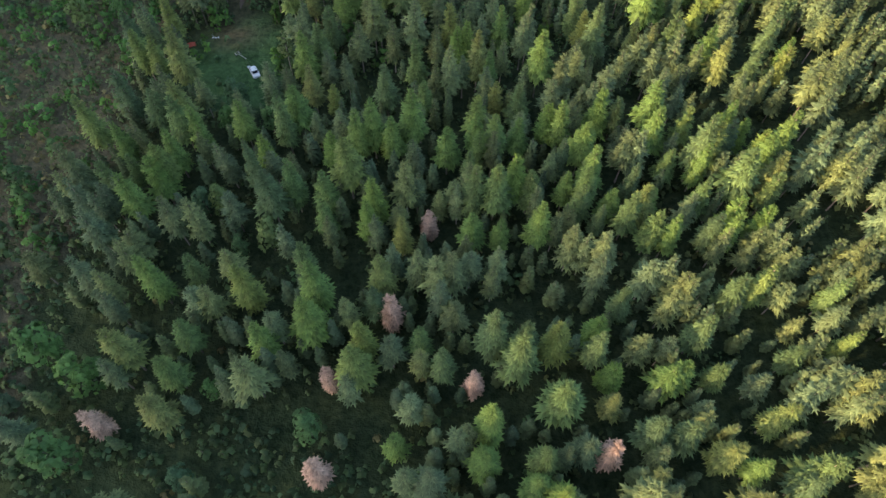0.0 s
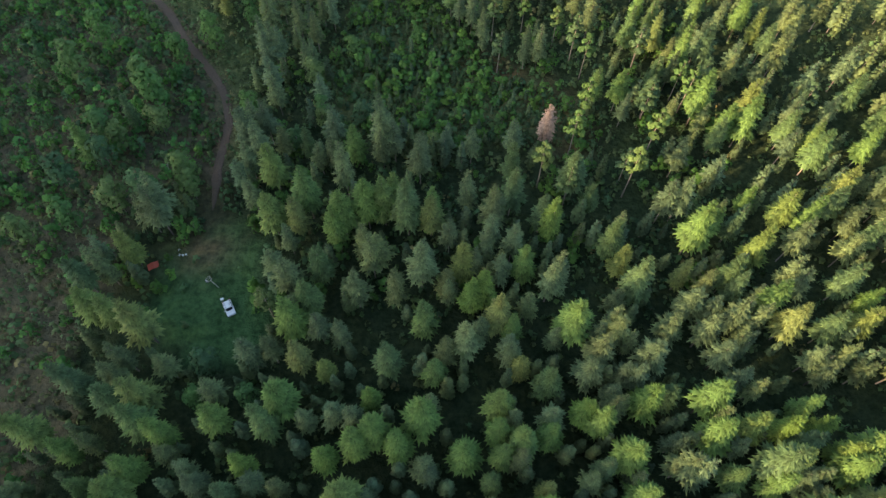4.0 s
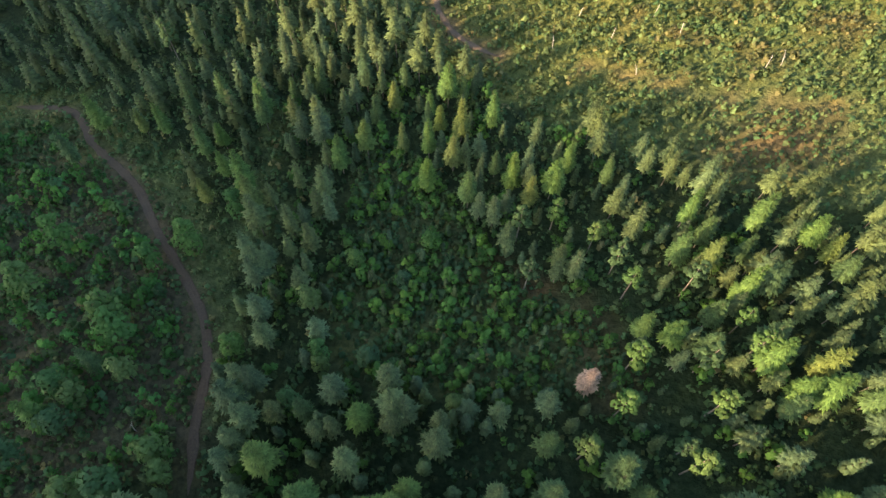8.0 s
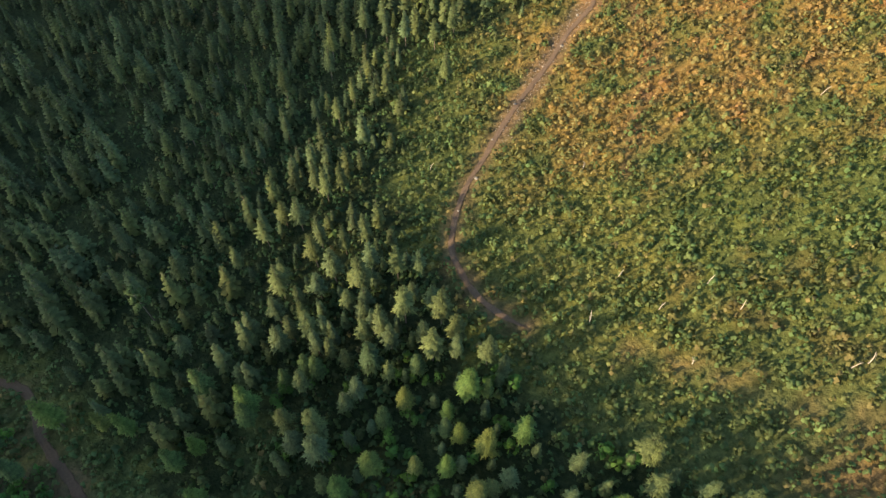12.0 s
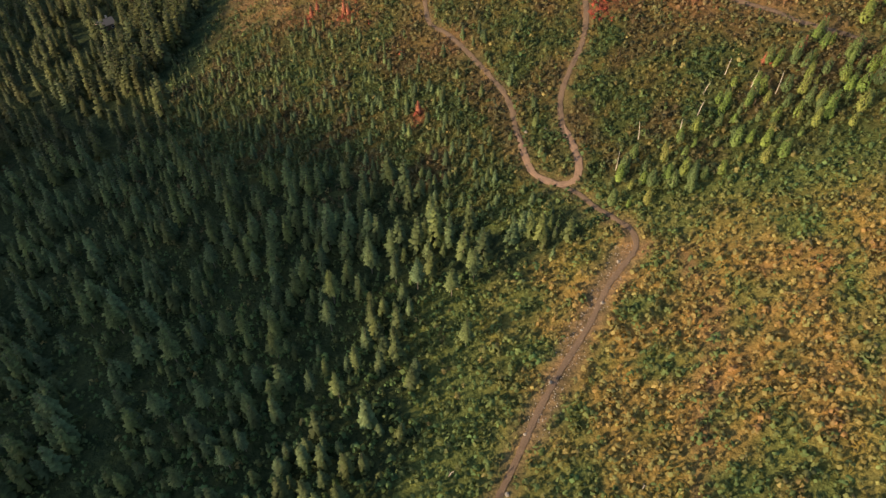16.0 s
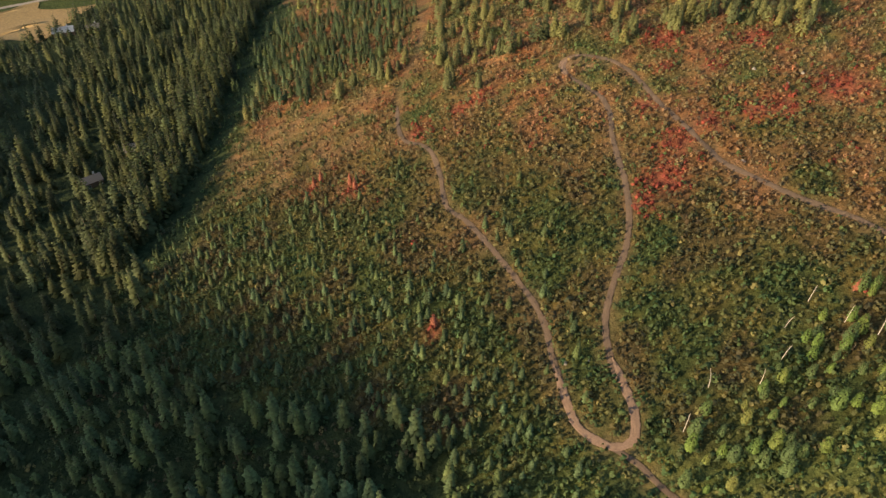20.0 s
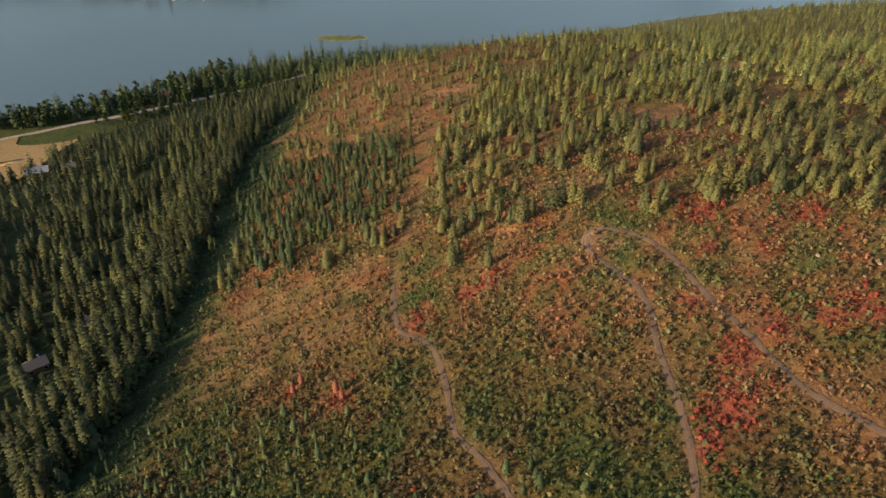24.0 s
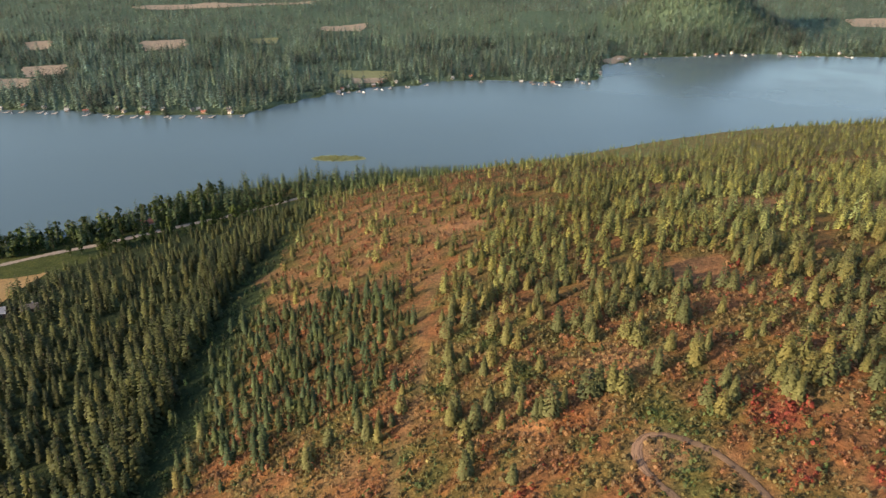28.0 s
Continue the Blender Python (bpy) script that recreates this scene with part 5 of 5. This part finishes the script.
def trailer(x, y, turn):
    base = base_at("trailer", x, y, turn, "empty galvanised trailer frame with a long drawbar", "trailer")
    for side in (-0.42, 0.42):
        part("side_rail", made("side_rail", slab(1.0, 0.07, 0.09, (-0.9, side, 0.42), 0.01), GALVANISED), base)
        m = Matrix.Translation((-0.9, side * 1.35, 0.27)) @ Matrix.Rotation(radians(90), 4, "X")
        wheel = part("wheel", made("wheel", rod(0.27, 0.27, 0.16, m, 16), RUBBER), base, "black tyre")
        part("rim", made("rim", rod(0.15, 0.15, 0.17, m, 10), ALLOY), wheel)
        part("mudguard", made("mudguard", slab(0.66, 0.2, 0.05, (-0.9, side * 1.35, 0.58), 0.02), GALVANISED), base)
    for along in (-1.38, -0.9, -0.42):
        part("cross_rail", made("cross_rail", slab(0.07, 0.9, 0.08, (along, 0, 0.42), 0.01), GALVANISED), base)
    part("drawbar", made("drawbar", slab(2.3, 0.09, 0.09, (0.72, 0, 0.40), 0.015), GALVANISED), base)
    part("coupling", made("coupling", slab(0.28, 0.14, 0.14, (1.9, 0, 0.38), 0.03), GALVANISED), base)
    part("jockey_wheel", made("jockey_wheel", joined(rod(0.03, 0.03, 0.5, Matrix.Translation((1.5, 0.12, 0.3))), rod(0.1, 0.1, 0.06, Matrix.Translation((1.5, 0.12, 0.1)) @ Matrix.Rotation(radians(90), 4, "X"), 12)), RUBBER), base)
    return base


car(-42.6, 115.8, -62)
trailer(-46.9, 121.6, -38)
cooler = base_at("cool_box", -44.4, 117.9, 20, "pale plastic cool box on the grass", "cool box")
part("box", made("box", slab(0.62, 0.4, 0.36, (0, 0, 0), 0.04), PALE_PLASTIC), cooler)
part("lid", made("lid", slab(0.66, 0.44, 0.08, (0, 0, 0.362), 0.03), WHITE_PAINT), cooler)
for px, py, turn in ((-55.0, 129.3, 10), (-54.6, 128.0, 60), (-53.9, 127.9, 130), (-53.3, 128.0, 200)):
    stool = base_at("camp_stool", px, py, turn, "small pale folding camp stool on bare soil", "stool", "camp stools")
    part("seat", made("seat", slab(0.42, 0.36, 0.05, (0, 0, 0.42), 0.015), PALE_PLASTIC), stool)
    for a in (-0.16, 0.16):
        for b in (-0.13, 0.13):
            part("leg", made("leg", rod(0.018, 0.018, 0.46, Matrix.Translation((a, b, 0.2))), GALVANISED), stool)
bm = bmesh.new()
bmesh.ops.create_grid(bm, x_segments=10, y_segments=8, size=1.0, matrix=Matrix.Diagonal((1.1, 0.75, 1, 1)))
for v in bm.verts:
    v.co.z = 0.12 + 0.32 * max(0, 1 - abs(v.co.x) * 0.9) * (0.6 + 0.4 * noise.noise(v.co * 2.1)) + 0.06 * noise.noise(v.co * 5)
tarp = made("tarpaulin", bm, RED_CLOTH)
heap = tagged(new("tarpaulin", tarp), "crumpled red tarpaulin over a low heap", "tarpaulin")
heap.matrix_world = pose(-59.5, 125.6, float(on_ground(-59.5, 125.6)[0]) + 0.02, 0, 0, 25)


# ---- bare trunks and rocks of the clearing ----
def snag(x, y, tall, lean, turn, label="bare bleached tree trunk standing in the clearing"):
    base = base_at("snag", x, y, turn, label, "dead tree", "bare trunks")
    s = Shape()
    stem(s, tall + 0.5, 0.13, 0.05, 7, 0, lean, 6, (0, 0, -0.5))
    v, t, c = s.only(0)
    part("trunk", sheet("trunk", v, t, [DEAD_WOOD], None, None, "tint", False), base)
    for k in range(3):
        m = Matrix.Translation((lean * 0.4 + 0.2 * math.cos(k * 2.2), 0.2 * math.sin(k * 2.2), tall * (0.45 + 0.16 * k))) @ Matrix.Rotation(k * 2.2, 4, "Z") @ Matrix.Rotation(radians(70), 4, "Y")
        part("stub", made("stub", rod(0.035, 0.01, 0.7, m, 5), DEAD_WOOD), base)


SNAGS = [(51, 252, 5), (56, 245, 4), (76, 231, 6), (72, 230, 8), (40, 247, 5), (33, 256, 4), (25, 245, 6), (44, 234, 5), (78, 409, 8), (70, 402, 6), (83, 401, 7), (49, 389, 8), (41, 379, 10), (66, 393, 9), (-9, 295, 4), (88, 396, 9), (60, 388, 7), (30, 289, 4), (88, 300, 5), (-62, 151, 7)]
for k, (px, py, tall) in enumerate(SNAGS):
    snag(px, py, tall * 0.75, 0.4 + 0.3 * (k % 4), k * 77)


def boulder(x, y, size, seed):
    bm = bmesh.new()
    bmesh.ops.create_icosphere(bm, subdivisions=2, radius=size)
    for v in bm.verts:
        v.co *= 1 + 0.35 * noise.noise(v.co * 1.3 / size + Vector((seed, 0, 0)))
        v.co.z *= 0.65
    ob = tagged(new("boulder", made("boulder", bm, ROCK)), "pale weathered boulder among the bushes", "rock", "boulders")
    ob.matrix_world = pose(x, y, float(on_ground(x, y)[0]) + size * 0.2, 0, 0, seed * 50)


for k, (px, py, size) in enumerate([(18, 402, 0.6), (97, 510, 0.7), (79, 463, 0.8), (24, 402, 0.4), (88, 471, 0.5), (110, 502, 0.7), (60, 471, 0.4), (104, 498, 0.5), (36, 347, 0.4), (30, 335, 0.5), (24, 328, 0.35), (15, 315, 0.45), (8, 303, 0.4), (3, 290, 0.5), (-2, 280, 0.35)]):
    boulder(px, py, size, k)


def pebble(rnd):
    """A small angular stone, half sunk."""
    s = Shape()
    ring = [(math.cos(a) * rnd.uniform(0.7, 1.1), math.sin(a) * rnd.uniform(0.7, 1.1), rnd.uniform(-0.1, 0.25)) for a in (0, 1.2, 2.5, 3.8, 5.1)]
    s.add(ring + [(rnd.uniform(-0.2, 0.2), rnd.uniform(-0.2, 0.2), rnd.uniform(0.5, 0.8))], [(k, (k + 1) % 5, 5) for k in range(5)])
    return s


STONE = [pebble(rnd) for k in range(5)]
x, y, r = scatter(2, 44, 296, 356, 0.8, 97, lambda x, y: np.clip(1.1 - off_track(x, y, [RUBBLE]) / 3.6, 0, 0.75))
strewn("rubble", STONE, planted(x, y, r, 5, 0.07, 0.26, 0.3), [ROCK], "loose grey-brown stones beside the dirt track", "stones", r.uniform(0.5, 0.85, (len(x), 1)) * np.ones(3))


# ---- shore: road, meadow, sheds, reeds ----
ROAD = [(-422, 786), (-372, 812), (-332, 836), (-304, 855), (-271, 874), (-248, 891), (-222, 909), (-194, 928), (-166, 949), (-138, 973), (-98, 1002)]
ribbon("shore_road", ROAD, 6.0, GRAVEL, "pale gravel road along the lake shore", 0.3, False)


def field(name, corners, mat, label, lift=0.35, steps=14):
    """A patch of farmland, given by four corners, draped over the ground."""
    r = random.Random(len(name) + int(abs(corners[0][0])))
    u, v = np.meshgrid(np.linspace(0, 1, steps), np.linspace(0, 1, steps))
    (x0, y0), (x1, y1), (x2, y2), (x3, y3) = corners
    px = x0 * (1 - u) * (1 - v) + x1 * u * (1 - v) + x2 * u * v + x3 * (1 - u) * v
    py = y0 * (1 - u) * (1 - v) + y1 * u * (1 - v) + y2 * u * v + y3 * (1 - u) * v
    span = math.hypot(x2 - x0, y2 - y0) * 0.035
    px, py = px + span * waves(px, py, span * 9, 61), py + span * waves(px, py, span * 9, 62)
    pz = on_ground(px.ravel(), py.ravel()).reshape(px.shape) + lift
    k = (np.arange(steps - 1)[:, None] * steps + np.arange(steps - 1)[None]).ravel()
    tris = np.concatenate([np.stack([k, k + 1, k + steps + 1], -1), np.stack([k, k + steps + 1, k + steps], -1)])
    if (x1 - x0) * (y3 - y0) - (x3 - x0) * (y1 - y0) < 0:
        tris = tris[:, ::-1]
    return tagged(new(name, sheet(name, np.stack([px, py, pz], -1).reshape(-1, 3), tris, [mat], flat=False)), label, "field", "", "structure")


field("meadow_1", [(-428, 751), (-300, 743), (-286, 818), (-352, 823)], MEADOW, "dry golden meadow between forest and shore road")
FIELDS = [("field_1", [(-660, 1934), (-614, 1829), (-529, 1859), (-576, 1982)], STUBBLE), ("field_2", [(-772, 1660), (-715, 1566), (-663, 1596), (-701, 1685)], STUBBLE),
          ("field_3", [(-788, 1557), (-736, 1468), (-672, 1478), (-686, 1557)], STUBBLE), ("field_4", [(-310, 2277), (-289, 2150), (-190, 2163), (-189, 2335)], STUBBLE),
          ("field_5", [(-184, 1640), (-175, 1567), (-87, 1570), (-80, 1636)], PASTURE), ("field_6", [(-908, 1919), (-862, 1846), (-823, 1861), (-856, 1939)], STUBBLE),
          ("field_7", [(-433, 1979), (-404, 1912), (-354, 1913), (-365, 1997)], PASTURE), ("field_8", [(-1020, 2801), (-944, 2709), (-432, 2944), (-451, 3018)], STUBBLE),
          ("field_9", [(1231, 2423), (1173, 2298), (1378, 2271), (1457, 2447)], STUBBLE), ("field_10", [(-156, 1575), (-147, 1522), (-95, 1526), (-92, 1571)], STUBBLE),
          ("field_11", [(330, 1758), (347, 1736), (413, 1813), (390, 1831)], STUBBLE)]
for name, corners, mat in FIELDS:
    field(name, corners, mat, "mown pale field across the lake" if mat is STUBBLE else "green pasture across the lake", 1.2)


def house(x, y, turn, wide, deep, tall, wall_mat, roof_mat, label, category="house", group="lakeside houses", lift=0.0):
    base = base_at(category.replace(" ", "_"), x, y, turn, label, category, group, lift)
    part("wall", made("wall", slab(wide, deep, tall + 1.0, (0, 0, -1.0)), wall_mat), base)
    rise = deep * 0.34
    s = Shape()
    w, d = wide / 2 + 0.4, deep / 2 + 0.5
    top = [(-w, -d, tall - 0.1), (w, -d, tall - 0.1), (w, d, tall - 0.1), (-w, d, tall - 0.1), (-w, 0, tall + rise), (w, 0, tall + rise)]
    top += [(px, py, pz + 0.25) for px, py, pz in top]
    s.add(top, [(0, 1, 5), (0, 5, 4), (2, 3, 4), (2, 4, 5), (6, 11, 7), (6, 10, 11), (8, 10, 9), (8, 11, 10), (0, 6, 7), (0, 7, 1), (2, 8, 9), (2, 9, 3), (0, 4, 10), (0, 10, 6), (3, 10, 4), (3, 9, 10), (1, 11, 5), (1, 7, 11), (2, 5, 11), (2, 11, 8)], 0)
    s.add([(-w + 0.4, -d + 0.5, tall - 0.1), (-w + 0.4, d - 0.5, tall - 0.1), (-w + 0.4, 0, tall + rise - 0.2)], [(0, 2, 1)], 1)
    s.add([(w - 0.4, -d + 0.5, tall - 0.1), (w - 0.4, d - 0.5, tall - 0.1), (w - 0.4, 0, tall + rise - 0.2)], [(0, 1, 2)], 1)
    v, t, slots, c = s.arrays()
    roof = part("roof", sheet("roof", v, t, [roof_mat, wall_mat], slots), base)
    part("chimney", made("chimney", slab(0.8, 0.8, 1.8, (wide * 0.22, deep * 0.1, tall + rise * 0.7), 0.05), HOUSE_WALLS[1]), roof)
    front = -deep / 2
    part("door", made("door", slab(1.0, 0.1, 2.1, (0, front - 0.02, 0)), HOUSE_WALLS[2]), base)
    for k in (-0.32, 0.32):
        window = part("window", made("window", slab(1.7, 0.12, 1.3, (k * wide, front - 0.02, 0.95)), HOUSE_WALLS[0]), base)
        part("pane", made("pane", slab(1.45, 0.1, 1.05, (k * wide, front - 0.06, 1.08)), DARK_GLASS), window)
    return base


house(-284, 752, 20, 14, 8, 3.2, HOUSE_WALLS[2], HOUSE_ROOFS[0], "long low shed with a pale metal roof by the meadow", "shed", "sheds near the shore")
house(-264, 756, 25, 9, 6, 3.0, HOUSE_WALLS[2], HOUSE_ROOFS[1], "brown shed with a dark roof by the meadow", "shed", "sheds near the shore")
house(-252, 907, 30, 10, 8, 4.0, HOUSE_WALLS[1], HOUSE_ROOFS[2], "grey house with a red-brown roof by the shore road")
house(-163, 570, 15, 11, 7, 3.0, HOUSE_WALLS[2], HOUSE_ROOFS[1], "low brown shed with a dark roof among dark trees", "shed", "sheds near the shore")
house(-176, 545, 40, 8, 6, 3.0, HOUSE_WALLS[2], HOUSE_ROOFS[1], "low brown shed with a dark roof among dark trees", "shed", "sheds near the shore")

r = random.Random(31)
BANK = [-617, -597, -570, -548, -523, -499, -471, -450, -428, -404, -386, -363, -343, -322, -302, -283, -171, -155, -139, -125, -111, -90, -65, -28, 17, 65, 151, 171, 190, 210, 239, 297, 373, 452, 489, 526, 569, 612, 655, 702, 756, 810, 871]
for k, px in enumerate(BANK):
    py = float(np.interp(px, FAR_X, FAR_Y))
    wall_mat, roof_mat = HOUSE_WALLS[(1, 0, 1, 0, 1, 1, 2)[k % 7]], HOUSE_ROOFS[(0, 1, 0, 2)[(k * 3) % 4]]
    house(px + r.uniform(-14, 14), py + r.uniform(8, 34), r.uniform(-30, 30), r.uniform(4.5, 7), r.uniform(4, 5.5), r.uniform(2.2, 2.9), wall_mat, roof_mat, "lakeside house on the far bank among conifers")


def dock(x, y, long, turn):
    base = tagged(new("dock"), "wooden jetty on posts at the far bank", "dock", "jetties")
    base.matrix_world = pose(x, y, LAKE, 0, 0, turn)
    part("deck", made("deck", slab(2.4, long, 0.2, (0, -long / 2, 0.7), 0.02), PLANKS), base)
    part("platform", made("platform", slab(7.0, 3.0, 0.2, (0, -long, 0.71), 0.02), PLANKS), base)
    for a in (-1.0, 1.0):
        for b in (0.3, 0.65, 0.98):
            part("post", made("post", rod(0.14, 0.14, 3.0, Matrix.Translation((a, -long * b, -0.4)), 6), PLANKS), base)


def boat(x, y, turn):
    base = tagged(new("boat"), "small white motor boat at a jetty", "boat", "boats")
    base.matrix_world = pose(x, y, LAKE, 0, 0, turn)
    bm = slab(6.0, 2.2, 1.1, (0, 0, -0.2), 0.15)
    for v in bm.verts:
        if v.co.x > 1:
            v.co.y *= 1 - 0.26 * (v.co.x - 1)
    part("hull", made("hull", bm, WHITE_PAINT), base)
    part("cabin", made("cabin", slab(1.8, 1.6, 0.9, (0.3, 0, 0.9), 0.12), WHITE_PAINT), base)
    part("windscreen", made("windscreen", slab(0.1, 1.4, 0.5, (1.25, 0, 1.15), 0.02), DARK_GLASS), base)
    part("outboard_motor", made("outboard_motor", slab(0.4, 0.4, 1.0, (-3.15, 0, 0.2), 0.08), RUBBER), base)


for k, px in enumerate(BANK):
    if k % 5 != 4:
        py = float(np.interp(px + 8, FAR_X, FAR_Y))
        dock(px + 8, py + 2, r.uniform(8, 16), r.uniform(-12, 12))
        if k % 2 == 0:
            boat(px + 16 + r.uniform(-3, 3), py - r.uniform(7, 14), r.uniform(50, 130))

bed = bmesh.new()
bmesh.ops.create_circle(bed, cap_ends=True, segments=28, radius=1.0, matrix=Matrix.Translation((-120, 1105, LAKE + 0.12)) @ Matrix.Diagonal((30, 11, 1, 1)))
for v in bed.verts:
    v.co.x, v.co.y = v.co.x + 5 * noise.noise(v.co * 0.05), v.co.y + 3 * noise.noise(v.co * 0.09)
tagged(new("reed_bed", made("reed_bed", bed, REED_MAT)), "mat of yellow-green water plants in the lake", "reeds", "", "structure")
TUFT = [bush(rnd, 1.1, 1.0, 8, 0.5) for k in range(3)]
x, y, rs = scatter(-152, -90, 1092, 1118, 2.2, 71, lambda x, y: (((x + 120) / 28) ** 2 + ((y - 1105) / 9.5) ** 2) < 1 + 0.3 * waves(x, y, 9, 72))
tufts = planted(x, y, rs, 3, 0.7, 1.2)
tufts[:, 2] = LAKE + 0.1
strewn("reeds", TUFT, tufts, [REED], "yellow-green reeds standing in the shallow lake", "reeds", np.array((0.25, 0.27, 0.10)) * rs.uniform(0.8, 1.2, (len(x), 1)))


# ---- forest across the lake ----
def in_fields(x, y, grow=1.0):
    hit = np.zeros(x.shape, bool)
    for name, corners, mat in FIELDS:
        cx, cy = sum(c[0] for c in corners) / 4, sum(c[1] for c in corners) / 4
        hit |= inside(x, y, [(cx + (a - cx) * grow, cy + (b - cy) * grow) for a, b in corners])
    return hit


def far_keep(x, y):
    over = y - np.interp(x, FAR_X, FAR_Y)
    k = np.where(over > 22, 0.9, np.where(over > 4, 0.45, 0.0)) * np.clip(0.8 + 0.55 * waves(x, y, 160, 51) + 0.3 * smooth(300, 0, over), 0.12, 1)
    return k * (np.abs(x) < 0.85 * (y - 250)) * ~in_fields(x, y, 0.97)


FAR_TREE = [fir(rnd, 14, 3.5, 22, 2.5, 0.06, 0.7, 0.85) for k in range(4)]
DISTANT_TREE = [fir(rnd, 17, 5.0, 8, 5.0, 0.05, 0.5) for k in range(4)]
# needles made paler and bluer, with distance haze mixed into their colour
FAR_NEEDLES = leafy("haze_tinted_needles", (0.070, 0.125, 0.098), (0.128, 0.180, 0.135), 0.2)


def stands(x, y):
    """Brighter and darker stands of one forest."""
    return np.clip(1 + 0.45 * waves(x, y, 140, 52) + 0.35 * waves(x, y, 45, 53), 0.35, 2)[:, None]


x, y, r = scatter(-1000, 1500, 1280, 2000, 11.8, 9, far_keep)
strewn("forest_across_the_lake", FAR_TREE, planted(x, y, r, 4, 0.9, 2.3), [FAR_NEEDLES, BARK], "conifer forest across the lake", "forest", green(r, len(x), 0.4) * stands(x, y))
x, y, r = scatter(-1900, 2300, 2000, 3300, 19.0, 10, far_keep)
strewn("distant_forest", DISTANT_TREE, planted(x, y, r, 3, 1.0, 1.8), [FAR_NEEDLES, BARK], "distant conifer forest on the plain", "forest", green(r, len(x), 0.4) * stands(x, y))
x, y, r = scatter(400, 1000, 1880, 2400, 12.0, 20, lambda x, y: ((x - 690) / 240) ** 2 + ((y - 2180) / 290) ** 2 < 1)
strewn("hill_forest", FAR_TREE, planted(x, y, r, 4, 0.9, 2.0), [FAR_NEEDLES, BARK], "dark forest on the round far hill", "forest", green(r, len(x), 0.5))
x, y, r = scatter(-470, -120, 800, 1000, 5.6, 18, lambda x, y: np.where(inside(x, y, SHORE_WOOD) & (x < -215), 0.75, np.where(inside(x, y, ROADSIDE), 0.42, 0.0)) * (off_track(x, y, [ROAD]) > 5))
strewn("shore_broadleaves", BIRCH_LOW, planted(x, y, r, 3, 0.7, 1.5, 0.2), [BIRCH_LEAVES, BARK], "rounded dark broadleaf trees on the lake shore", "trees", green(r, len(x)) * np.array((0.62, 0.48, 0.45)))
